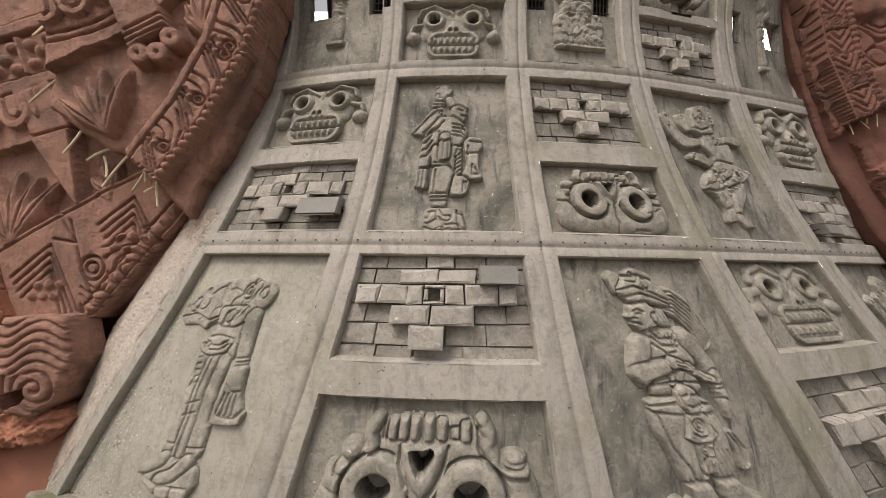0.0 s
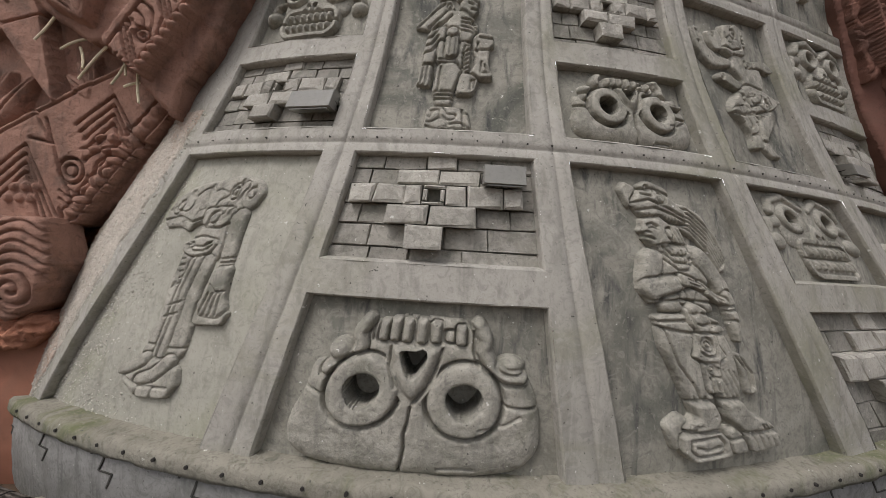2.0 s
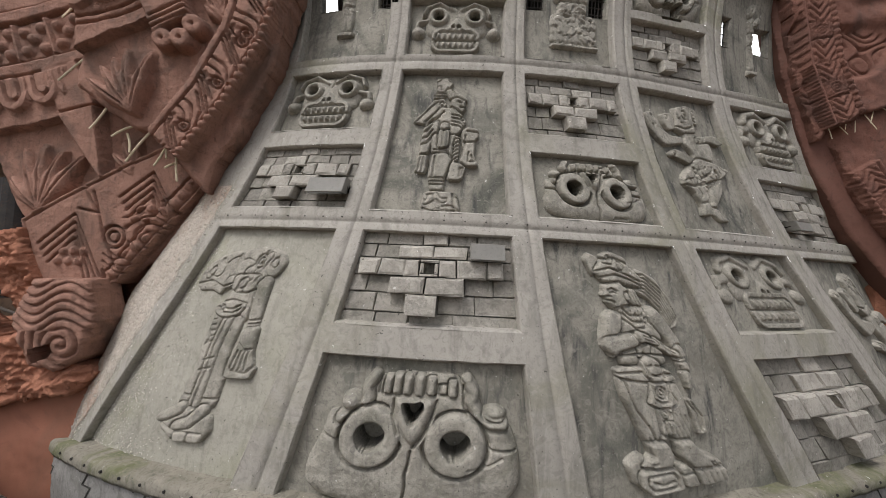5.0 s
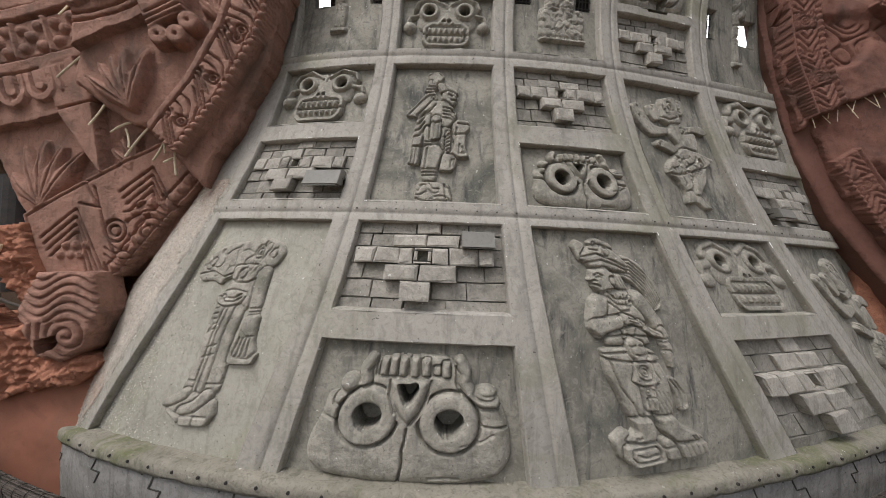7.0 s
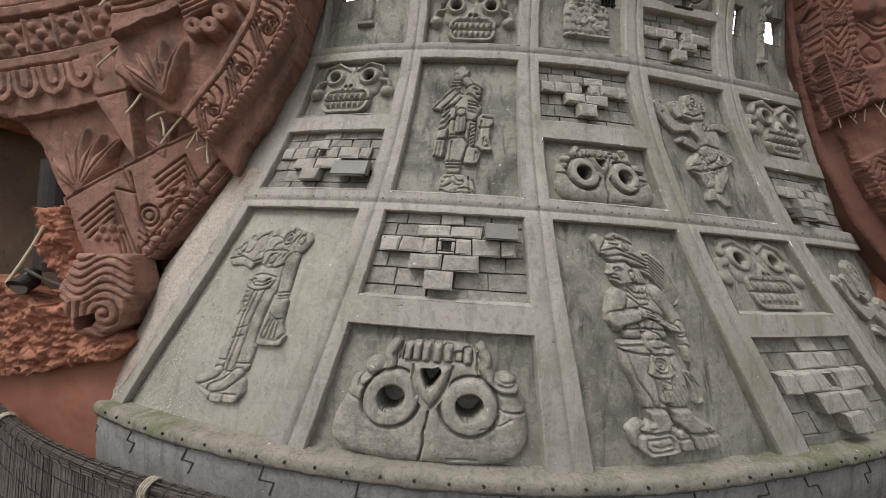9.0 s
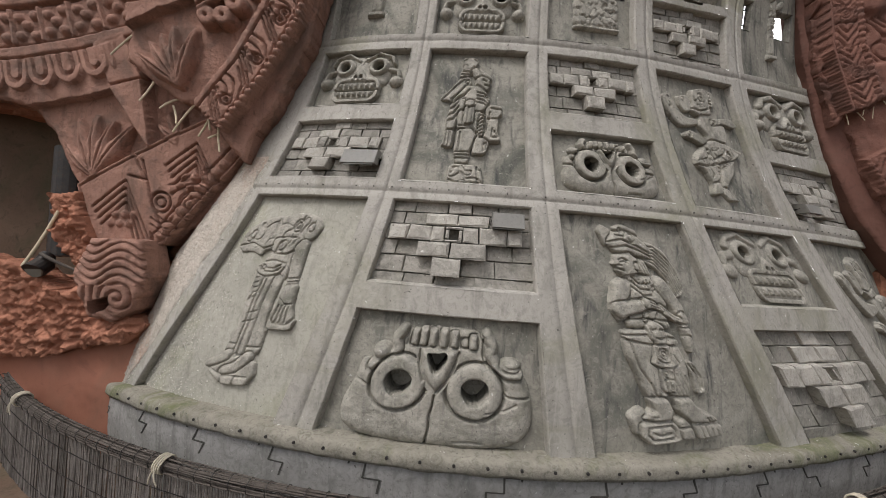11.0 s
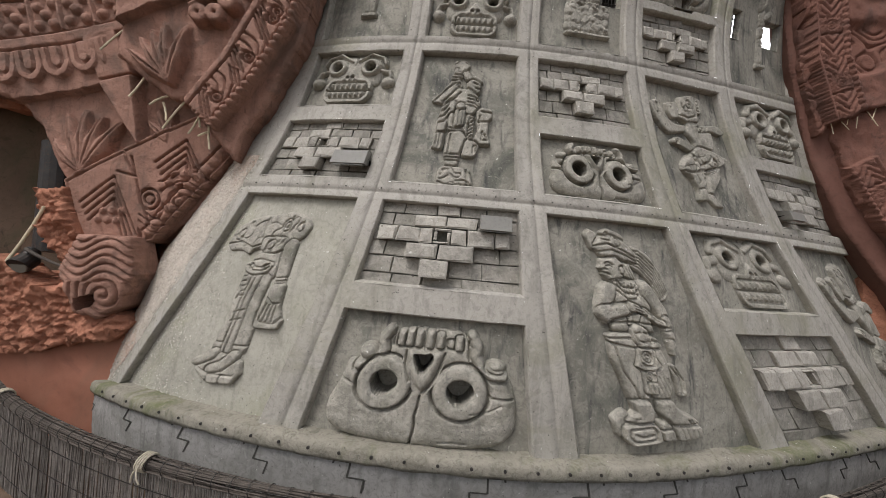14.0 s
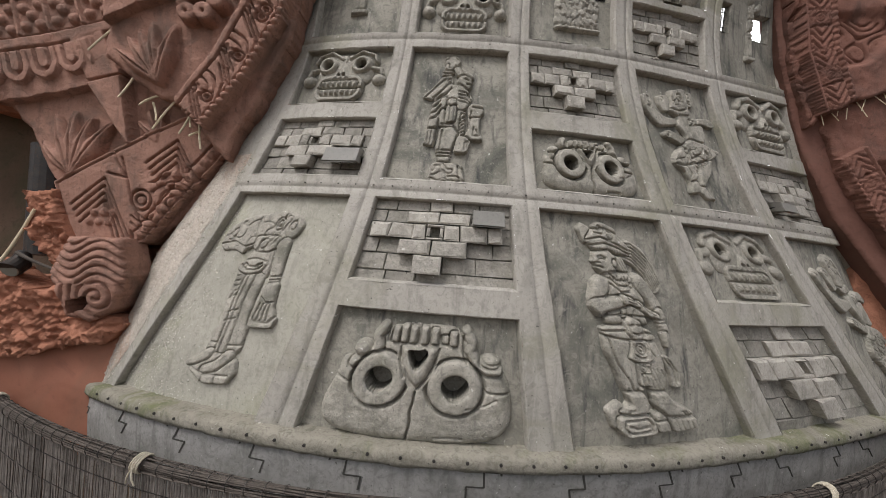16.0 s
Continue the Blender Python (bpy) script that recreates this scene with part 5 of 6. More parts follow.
def fret(a, z, flip, size):
    """One stepped fret: slightly raised dark strips, painted for the shade of incised lines."""
    d = size * 1.0
    pts = [(0, 0), (0, 0.09), (1.0, 0.09), (1.0, 0.19), (2.0, 0.19), (2.0, 0.17)]
    if flip:
        pts = [(-p, s) for p, s in pts]
    v, f = [], []
    t = 0.006
    for (p0, s0), (p1, s1) in zip(pts, pts[1:]):
        n = len(v)
        b0, b1, c0, c1 = a + p0 * d, a + p1 * d, z + s0 * size * 1.6, z + s1 * size * 1.6
        if p0 == p1:
            w = 0.05
            quad = [(b0 - w, c0), (b0 + w, c0), (b1 + w, c1), (b1 - w, c1)]
        else:
            quad = [(b0, c0 - t), (b1, c1 - t), (b1, c1 + t), (b0, c0 + t)]
        v += [wall_pt(*k, 0.052) for k in quad] + [wall_pt(*k, 0.0605) for k in quad]
        f += [(n, n + 1, n + 5, n + 4), (n + 1, n + 2, n + 6, n + 5), (n + 2, n + 3, n + 7, n + 6), (n + 3, n, n + 4, n + 7), (n + 4, n + 5, n + 6, n + 7)]
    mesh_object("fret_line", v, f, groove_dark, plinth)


rs = random.Random(4)
q = -25.0
while q < 60:
    fret(q, -0.33, rs.random() < 0.4, 0.9)
    q += 5.3

gx, gy = np.meshgrid(np.concatenate([[-400, -120, -40], np.linspace(-14, 14, 60), [40, 120, 400]]), np.concatenate([[-400, -120, -40], np.linspace(-16, 2, 50), [40, 120, 400]]))
gz = -0.8 + 0.04 * fbm(gx, gy, 0.9, 61, 4)
gp = np.stack([gx, gy, gz], -1)
ground = sheet("ground", gp, gp, np.ones((gx.shape[0] - 1, gx.shape[1] - 1), bool), soil, None, True, skirt=False)
tagged(ground, "dark damp soil at the foot of the wall", "ground", kind="structure")

# bright overcast sky, far behind the tower, seen through its open holes
sky_glow = bpy.data.materials.new("overcast_sky")
sky_glow.use_nodes = True
sb = sky_glow.node_tree.nodes["Principled BSDF"]
sb.inputs["Base Color"].default_value = (0.8, 0.8, 0.8, 1)
sb.inputs["Emission Color"].default_value = (0.95, 0.98, 1.0, 1)
sb.inputs["Emission Strength"].default_value = 2.2
backdrop = mesh_object("backdrop", [(-30, 30, 1), (45, 30, 1), (45, 30, 30), (-30, 30, 30)], [(0, 1, 2, 3)], sky_glow)
tagged(backdrop, "plain white overcast sky behind the tower", "sky", kind="structure")

# ---- red rock beside the wall ----
YL = -6.45


def rock_pt(x, z, h):
    """Face of the rock beside the wall's left rim, a little warped across its height."""
    p, q = np.asarray(x, float) + 3, np.asarray(z, float) - 2
    wx = -3.1631 + 0.9643 * p - 0.0498 * q + 0.0383 * p * p + 0.0574 * p * q - 0.0107 * q * q
    wz = 1.9582 - 0.0044 * p + 1.0214 * q + 0.0018 * p * p - 0.0473 * p * q + 0.0299 * q * q
    return np.stack(np.broadcast_arrays(wx, YL - h + 0 * wx, wz), -1)


def slab(name, pts, thick, hfun, mat, seed, label, step=0.014, rough=0.02, category="rock", to=None, parent=None, hole=None):
    to = to or rock_pt
    xs, zs = [p[0] for p in pts], [p[1] for p in pts]
    x0, x1, z0, z1 = min(xs) - 0.05, max(xs) + 0.05, min(zs) - 0.05, max(zs) + 0.05
    X, Zz = np.meshgrid(np.linspace(x0, x1, int((x1 - x0) / step)), np.linspace(z0, z1, int((z1 - z0) / step)))
    d = polygon(X, Zz, pts) + rough * fbm(X, Zz, 9, seed, 4)
    h = thick + 1.7 * hfun(X, Zz) + 0.003 * fbm(X, Zz, 38, seed + 9, 3) - 0.05 * np.clip(1 + d / 0.035, 0, 1) ** 2
    on = d < 0
    if hole:
        on &= polygon(X, Zz, hole) > 0
    kp = on[1:, 1:] & on[:-1, :-1] & on[1:, :-1] & on[:-1, 1:]
    gz, gx = np.gradient(d, Zz[1, 0] - Zz[0, 0], X[0, 1] - X[0, 0])
    gn = np.hypot(gx, gz) + 1e-6
    near = on & (d > -1.5 * step)
    X, Zz = X - np.where(near, d * gx / gn ** 2, 0).clip(-1.5 * step, 1.5 * step), Zz - np.where(near, d * gz / gn ** 2, 0).clip(-1.5 * step, 1.5 * step)
    ob = sheet(name, to(X, Zz, h), to(X, Zz, h * 0 + thick - 0.26), kp, mat, parent, True)
    if parent is None:
        tagged(ob, label, category)
    return ob


def rough_h(X, Zz, amp=0.03, s=7, seed=1):
    n = fbm(X, Zz, s, seed, 5)
    return 0.6 * amp * (np.abs(n) * 1.4 - 0.4) + 0.35 * amp * np.abs(fbm(X, Zz, s * 3.3, seed + 3, 3)) + 0.22 * amp * fbm(X, Zz, s * 9, seed + 5, 2)


def band_frame(X, Zz, ax, az, bx, bz):
    """Coordinates along and across a carved band."""
    L = math.hypot(bx - ax, bz - az)
    ux, uz = (bx - ax) / L, (bz - az) / L
    return (X - ax) * ux + (Zz - az) * uz, -(X - ax) * uz + (Zz - az) * ux, L


def fret_band(X, Zz, ax, az, bx, bz, wide, unit, seed):
    """A carved border: chevrons, dots and waves in bays, between two fillets, with a bead row on its lower side."""
    s, t, L = band_frame(X, Zz, ax, az, bx, bz)
    inside = (np.abs(t) < wide / 2) & (s > -0.05) & (s < L + 0.05)
    h = np.zeros(X.shape)
    h -= cut(np.abs(t) - wide * 0.36, 0.02, 0.008)
    bay = np.mod(s, unit)
    k = np.floor(s / unit).astype(int) % 2
    tt = t / wide
    chev = np.abs(np.mod((bay / unit * 1.0 - np.abs(tt) * 0.9) * 5, 1) - 0.5)
    hc = -0.018 * (chev < 0.16) * (bay < unit * 0.55)
    bx_, bt_ = np.mod(s * 1.0, 0.085) - 0.0425, np.mod(t, 0.085) - 0.0425
    wave = -0.02 * np.exp(-((np.mod(t * 26 + 1.2 * np.sin(s * 30), 1) - 0.5) / 0.16) ** 2)
    ring = np.hypot(bay - unit * 0.78, t)
    circ = -0.02 * np.exp(-((ring - 0.055) / 0.008) ** 2) - 0.02 * np.exp(-((ring - 0.02) / 0.007) ** 2)
    h2 = np.where(bay < unit * 0.55, hc, np.where(ring < 0.075, circ, wave))
    h += np.where(np.abs(tt) < 0.33, h2, 0)
    h -= 0.02 * np.exp(-((bay - unit * 0.56) / 0.008) ** 2) * (np.abs(tt) < 0.36)
    bead = np.hypot(np.mod(s, 0.075) - 0.0375, t + wide * 0.43)
    h += 0.014 * np.sqrt(np.clip(1 - (bead / 0.033) ** 2, 0, 1))
    return np.where(inside, h + 0.03, 0.0), inside


slab("rock_backing", [(-9.0, -1.2), (-9.0, 7.5), (-1.40, 7.5), (-1.42, 4.6), (-1.48, 3.4), (-1.5, 2.4), (-2.0, 0.8), (-2.6, -1.2)], -0.42,
     lambda X, Zz: rough_h(X, Zz, 0.05, 4, 71), red_rough, 70, "rough red rock face behind the carved slabs", 0.04, 0.03, hole=[(-7, 2.6), (-4.43, 2.5), (-4.25, 2.34), (-4.08, 2.05), (-3.88, 1.65), (-3.74, 1.40), (-3.80, 1.14), (-3.68, 1.0), (-4.3, 0.93), (-7, 0.95)])


def hems(X, Zz, cx, cz, r, loop_gap):
    """Robe hems on an arc: bosses, a fillet, hanging loops, then a free lower edge."""
    rad = np.hypot(X - cx, Zz - cz)
    arc = np.arctan2(Zz - cz, X - cx) * r
    d = rad - r
    h = 0.022 * ((d > 0) & (d < 0.11)) + 0.022 * ((d < -0.32) & (d > -0.43)) + 0.0 * d
    sp = np.mod(arc, 0.34)
    for px, py in ((0.06, -0.08), (0.07, -0.23), (0.15, -0.16), (0.23, -0.07), (0.25, -0.24)):
        b = np.hypot((sp - px) / 1.25, d - py)
        h = h + 0.03 * np.sqrt(np.clip(1 - (b / 0.045) ** 2, 0, 1))
    h = h + 0.02 * ((d < 0) & (d > -0.32) & (np.abs(sp - 0.315) < 0.016))
    lp = np.mod(arc, loop_gap) - loop_gap / 2
    y2 = d - 0.11
    u = np.where(y2 < 0.14, np.abs(lp), np.hypot(lp, y2 - 0.14))
    k = loop_gap / 0.26
    loops = 0.03 * (np.abs(u - 0.10 * k) < 0.026 * k) + 0.03 * (u < 0.042 * k)
    h = h + loops * ((d > 0.11) & (d < 0.42))
    for e in (-0.43, -0.32, 0.0, 0.11):
        h = h - cut(d - e, 0.02, 0.010)
    return h, d


def fan(X, Zz, cx, cz, tips, r=0.055, hgt=0.06):
    o = np.zeros(X.shape)
    for tx, tz in tips:
        mx, mz = (cx + tx) / 2, (cz + tz) / 2
        d = np.minimum(cap(X, Zz, cx, cz, mx, mz, r * 0.5, r), cap(X, Zz, mx, mz, tx, tz, r, r * 0.25))
        p = dome(d, hgt, r * 0.8) - cut(cap(X, Zz, cx, cz, tx, tz, 0), 0.02, 0.006) * (d < 0)
        o = np.maximum(o, p)
    return o


def chevron(X, Zz, ax, az, lx, lz, rx, rz):
    """Nested roof-shaped grooves below an apex."""
    h = np.zeros(X.shape)
    for k in range(4):
        t = 0.055 * k
        h = h - cut(path(X, Zz, [(lx + t * 0.6, lz - t), (ax, az - t * 1.3), (rx - t * 0.9, rz - t * 0.2)], 0), 0.032, 0.007)
    for k in range(3):
        for m in range(2):
            b = np.hypot(X - (ax - 0.10 + 0.10 * k - 0.05 * m), Zz - (az - 0.33 - 0.09 * m))
            h = h + 0.02 * np.sqrt(np.clip(1 - (b / 0.038) ** 2, 0, 1))
    return h


def target(X, Zz, cx, cz):
    r = np.hypot(X - cx, Zz - cz)
    return -cut(r - 0.10, 0.028, 0.009) - cut(r - 0.048, 0.028, 0.008)


def curls(X, Zz, s=30.0, seed=0):
    """Combed, wandering grooves."""
    w = np.sin(X * 11 + seed) * 0.9 + np.sin(Zz * 13 + X * 5 + seed) * 0.8
    return -0.026 * np.exp(-((np.mod(Zz * s / 6.283 * 1.15 - X * 1.6 + w, 1) - 0.5) / 0.11) ** 2)


def beads(X, Zz, ax, az, bx, bz, gap=0.105):
    s, t, L = band_frame(X, Zz, ax, az, bx, bz)
    b = np.hypot(np.mod(s, gap) - gap / 2, t)
    on = (s > 0) & (s < L)
    return np.where(on, 0.024 * np.sqrt(np.clip(1 - (b / (gap * 0.44)) ** 2, 0, 1)), 0) - cut(t - gap * 0.6, 0.022, 0.008) * on


LOW_BORDER = [(-3.80, 1.86), (-3.11, 2.23), (-2.42, 2.60), (-2.06, 2.30), (-2.16, 2.15), (-2.84, 1.33), (-3.3, 1.2), (-3.6, 1.2)]


def lower_h(X, Zz):
    h = 0.006 * fbm(X, Zz, 9, 83, 3)
    hm, d = hems(X, Zz, -5.4, 9.0, 6.03, 0.28)
    skirt = (d < 0.50 + 0.012 * fbm(X, Zz, 14, 5, 2)) & (X < -3.36 + 0.0 * Zz)
    h = h + np.where(skirt | (d < 0.11), 0.055 + hm, 0)
    strap = dome(polygon(X, Zz, [(-3.62, 3.16), (-3.28, 3.26), (-3.10, 2.9), (-3.44, 2.80)]), 0.075, 0.012)
    wedge = dome(polygon(X, Zz, [(-3.43, 2.78), (-3.09, 2.89), (-3.0, 2.27), (-3.04, 2.27)]), 0.09, 0.012)
    g = fan(X, Zz, -3.66, 1.95, [(-3.98, 2.22), (-3.84, 2.47), (-3.64, 2.52), (-3.46, 2.48), (-3.24, 2.46)], 0.095, 0.07)
    g = np.maximum(g, fan(X, Zz, -2.75, 2.33, [(-3.0, 2.5), (-2.9, 2.62), (-2.75, 2.66)], 0.05))
    h = np.maximum(np.maximum(h, h + g), np.maximum(strap, wedge))
    pd = polygon(X, Zz, LOW_BORDER)
    b = 0.075 + chevron(X, Zz, -3.26, 1.93, -3.62, 1.66, -3.0, 1.38) + chevron(X, Zz, -2.54, 2.34, -2.84, 2.10, -2.34, 1.98) + target(X, Zz, -2.88, 1.74)
    inside = (np.hypot(X + 2.88, Zz - 1.74) > 0.13) & (X > -2.98) & (X < -2.30) & (Zz < 2.02 + (X + 2.6) * 0.5)
    b = b + np.where(inside, curls(X, Zz, 30, 1), 0) + beads(X, Zz, -2.90, 1.38, -2.14, 2.31)
    b = b - cut(pd + 0.03, 0.012, 0.008) - cut(path(X, Zz, [(-3.08, 2.13), (-2.98, 1.75), (-2.86, 1.45)], 0), 0.028, 0.009)
    b = b - cut(path(X, Zz, [(-3.18, 2.19), (-3.05, 1.95), (-3.22, 1.98)], 0), 0.024, 0.008)
    return np.where(pd < 0, b + h * 0.2, h)


BORDER = [(-2.27, 2.54), (-1.96, 2.99), (-1.72, 3.50), (-1.55, 4.20), (-1.48, 5.0), (-1.45, 6.8)]


def upper_h(X, Zz):
    h = 0.006 * fbm(X, Zz, 9, 73, 3)
    hm, d = hems(X, Zz, -3.35, 5.0, 1.12, 0.2)
    h = h + np.where(d < 0.56 + 0.25 * np.clip(-2.75 - X, 0, 1) + 0.01 * fbm(X, Zz, 14, 8, 2), 0.055 + hm, 0) - cut(d - 0.40, 0.025, 0.009) - cut(d - 0.46, 0.025, 0.009)
    h = np.maximum(h, fan(X, Zz, -2.58, 2.80, [(-2.97, 3.03), (-2.86, 3.14), (-2.76, 3.22), (-2.65, 3.30), (-2.45, 3.30)], 0.07, 0.075))
    h = np.maximum(h, fan(X, Zz, -1.90, 3.62, [(-2.05, 3.75), (-2.05, 3.86), (-2.0, 3.99), (-1.86, 4.16), (-1.75, 4.10)], 0.06))
    td = polygon(X, Zz, [(-2.56, 3.80), (-2.26, 3.97), (-2.12, 3.62), (-2.40, 3.42)])
    tas = dome(td, 0.085, 0.015)
    for k in range(3):
        tas = tas - cut(cap(X, Zz, -2.42, 3.46 + 0.05 * k, -2.12, 3.64 + 0.05 * k, 0), 0.02, 0.007)
    for cx, cz in ((-2.33, 3.40), (-2.19, 3.42), (-2.10, 3.54)):
        r = np.hypot(X - cx, Zz - cz)
        tas = np.maximum(tas, 0.08 * np.sqrt(np.clip(1 - ((r - 0.045) / 0.045) ** 4, 0, 1)) * (r < 0.095))
    h = np.maximum(h, tas)
    for k in range(len(BORDER) - 1):
        (ax, az), (bx, bz) = BORDER[k], BORDER[k + 1]
        s, t, L = band_frame(X, Zz, ax, az, bx, bz)
        on = (np.abs(t) < 0.17) & (s > -0.03) & (s < L + 0.03)
        bay = np.mod(s + 0.1 * k, 0.40)
        chev = np.zeros(X.shape)
        for m in range(3):
            chev = chev - cut(np.where(np.abs(t) < 0.11, bay - 0.05 - 0.04 * m - t * 0.9, 9), 0.026, 0.008)
        dots = np.hypot(np.mod(bay, 0.075) - 0.0375, np.mod(t, 0.075) - 0.0375)
        fill = np.where(bay > 0.26, curls(s, t, 60, k), np.where(bay > 0.16, 0.016 * np.sqrt(np.clip(1 - (dots / 0.03) ** 2, 0, 1)) - 0.008, 0))
        rr = np.hypot(bay - 0.21, t + 0.03)
        fill = np.where(rr < 0.06, -cut(rr - 0.045, 0.024, 0.008) - cut(rr - 0.015, 0.024, 0.008), fill)
        b = 0.075 + chev + np.where(np.abs(t) < 0.11, fill, 0) - cut(np.abs(t) - 0.115, 0.02, 0.007) + 0.022 * np.sqrt(np.clip(1 - (np.hypot(np.mod(s, 0.07) - 0.035, t + 0.142) / 0.03) ** 2, 0, 1))
        h = np.where(on, np.maximum(b, 0.01), h)
    return h


slab("carved_rock_slab", [(-4.43, 2.55), (-4.2, 2.36), (-4.02, 2.03), (-3.82, 1.70), (-3.60, 1.27), (-2.86, 1.30), (-2.35, 1.75), (-1.85, 2.25), (-1.8, 2.75), (-2.4, 3.0), (-2.75, 6.8), (-7, 6.8), (-7, 2.75)],
     -0.12, lower_h, red_rock, 80, "red-brown sandstone slab carved with hems, leaves and borders", 0.009, 0.014)
slab("carved_rock_slab", [(-3.11, 3.0), (-2.83, 2.79), (-2.60, 2.66), (-2.43, 2.66), (-2.25, 2.44), (-1.98, 2.14), (-1.96, 2.36), (-1.79, 2.66), (-1.55, 3.24), (-1.41, 4.05), (-1.33, 5.0), (-1.30, 6.8), (-2.95, 6.8), (-3.06, 3.7)],
     0.15, upper_h, red_rock, 90, "red-brown overhanging slab with a carved chevron border", 0.0085, 0.024)


def swirl_h(X, Zz):
    h = 0.07 * np.sqrt(np.clip(1 - (np.hypot((X + 3.2) / 0.5, (Zz - 1.0) / 0.48)) ** 2, 0, 1))
    h -= 0.024 * np.exp(-((np.mod((Zz - 0.06 * np.sin((X + 3.2) * 11)) * 13, 1) - 0.5) / 0.13) ** 2) * (Zz > 0.92)
    r = np.hypot(X + 3.08, Zz - 0.80)
    th = np.arctan2(Zz - 0.80, X + 3.08)
    h -= 0.024 * np.exp(-((np.mod(r * 11 - th / 6.283, 1) - 0.5) / 0.14) ** 2) * (Zz <= 0.92)
    return h + 0.005 * fbm(X, Zz, 14, 93, 3)


slab("carved_boulder", [(-3.58, 1.0), (-3.42, 1.36), (-2.90, 1.37), (-2.80, 1.0), (-2.95, 0.68), (-3.2, 0.55), (-3.45, 0.62)], 0.16, swirl_h, red_rock, 95,
     "red boulder carved with waves and a spiral", 0.0105, 0.02, hole=[(-3.40, 0.63), (-3.18, 0.70), (-3.17, 0.81), (-3.39, 0.76)])
slab("rough_rock", [(-6.5, 1.35), (-4.25, 1.05), (-3.9, 0.82), (-3.55, 0.95), (-3.4, 0.6), (-3.0, 0.6), (-2.86, 0.5), (-3.1, 0.32), (-4.2, 0.2), (-6.5, 0.1)], 0.10,
     lambda X, Zz: rough_h(X, Zz, 0.06, 8, 97), red_rough, 96, "crumbling rough red rock shelf", 0.014, 0.03)
slab("rough_rock", [(-4.1, 1.75), (-3.75, 1.78), (-3.52, 1.3), (-3.75, 1.0), (-4.0, 1.35)], 0.06,
     lambda X, Zz: rough_h(X, Zz, 0.05, 10, 98), red_rough, 99, "broken red rock edge beside the carved slab", 0.014, 0.03)
slab("plaster_bank", [(-7.0, 0.42), (-4.2, 0.30), (-3.2, 0.42), (-2.9, 0.45), (-2.9, -1.2), (-7, -1.2)], 0.03,
     lambda X, Zz: 0.012 * fbm(X, Zz, 2.5, 101, 3), red_plaster, 100, "smooth red plastered bank below the rocks", 0.03, 0.012)


# rock on the other side, in front of the wall's far rim
def rock_right(x, z, h):
    return np.stack(np.broadcast_arrays(x, -5.15 - 0.1 * (x - 4.4) - h, z), -1)


def right_h(X, Zz):
    """Worn fretwork: a chevron border along the free edge, carved plates and combed grooves behind it."""
    h = 0.010 * fbm(X, Zz, 6, 113, 4)
    n = fbm(X, Zz, 3.2, 117, 2)
    h = h + 0.05 * np.tanh(n * 9) * 0.5 + curls(X, Zz, 26, 3) * (n < -0.15)
    for ax, az, bx, bz in ((4.72, 3.60, 4.47, 4.3), (4.47, 4.3, 4.36, 5.1), (4.36, 5.1, 4.18, 6.2), (5.05, 3.0, 5.75, 1.9), (5.3, 5.0, 6.6, 4.4), (5.5, 5.6, 6.8, 5.2)):
        b, ins = fret_band(X, Zz, ax, az, bx, bz, 0.36, 0.5, 7)
        h = np.where(ins, b + 0.03, h)
    return h


# runs on out of view, 10 m high, to keep sky light off
slab("rock_backing", [(5.6, -1.2), (5.5, 1.9), (5.0, 2.7), (4.75, 3.4), (4.45, 3.9), (4.3, 5.0), (4.05, 6.2), (3.9, 10), (13, 10), (13, -1.2)], -0.3, lambda X, Zz: rough_h(X, Zz, 0.05, 4, 121), red_rough, 120,
     "rough red rock face beside the wall, extended out of view", 0.07, 0.02, to=rock_right)
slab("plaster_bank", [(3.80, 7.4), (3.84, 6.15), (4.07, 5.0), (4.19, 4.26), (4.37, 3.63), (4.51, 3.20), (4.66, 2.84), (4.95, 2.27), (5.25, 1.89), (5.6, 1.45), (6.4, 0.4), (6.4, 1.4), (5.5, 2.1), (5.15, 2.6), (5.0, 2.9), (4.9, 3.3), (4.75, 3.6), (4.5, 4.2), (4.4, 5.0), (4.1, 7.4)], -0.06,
     lambda X, Zz: 0.01 * fbm(X, Zz, 3, 131, 3), dark_red_plaster, 130, "smooth red plaster strip along the wall's rim, darkened for shade", 0.014, 0.006, to=rock_right)
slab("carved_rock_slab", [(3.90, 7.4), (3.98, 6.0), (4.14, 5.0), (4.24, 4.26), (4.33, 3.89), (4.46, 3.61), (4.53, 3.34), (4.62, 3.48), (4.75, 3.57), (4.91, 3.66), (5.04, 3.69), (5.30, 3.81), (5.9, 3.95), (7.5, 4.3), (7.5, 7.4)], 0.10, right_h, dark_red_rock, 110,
     "red overhanging slab carved with fretwork, darkened for shade", 0.014, 0.016, to=rock_right)
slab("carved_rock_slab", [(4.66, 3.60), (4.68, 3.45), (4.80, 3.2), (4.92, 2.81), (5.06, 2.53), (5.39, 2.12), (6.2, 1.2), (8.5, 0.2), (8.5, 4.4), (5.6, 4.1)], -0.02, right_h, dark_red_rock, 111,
     "red rock slab with worn carving, darkened for shade", 0.016, 0.016, to=rock_right)

# niche box in the dark soil colour, which stands for the shade inside
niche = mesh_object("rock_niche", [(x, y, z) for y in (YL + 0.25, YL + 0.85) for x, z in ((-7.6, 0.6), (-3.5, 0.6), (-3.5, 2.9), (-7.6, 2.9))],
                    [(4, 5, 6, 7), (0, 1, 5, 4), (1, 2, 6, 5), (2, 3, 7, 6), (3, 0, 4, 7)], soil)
tagged(niche, "hollow in the red rock, sides coloured dark for its shade", "rock")

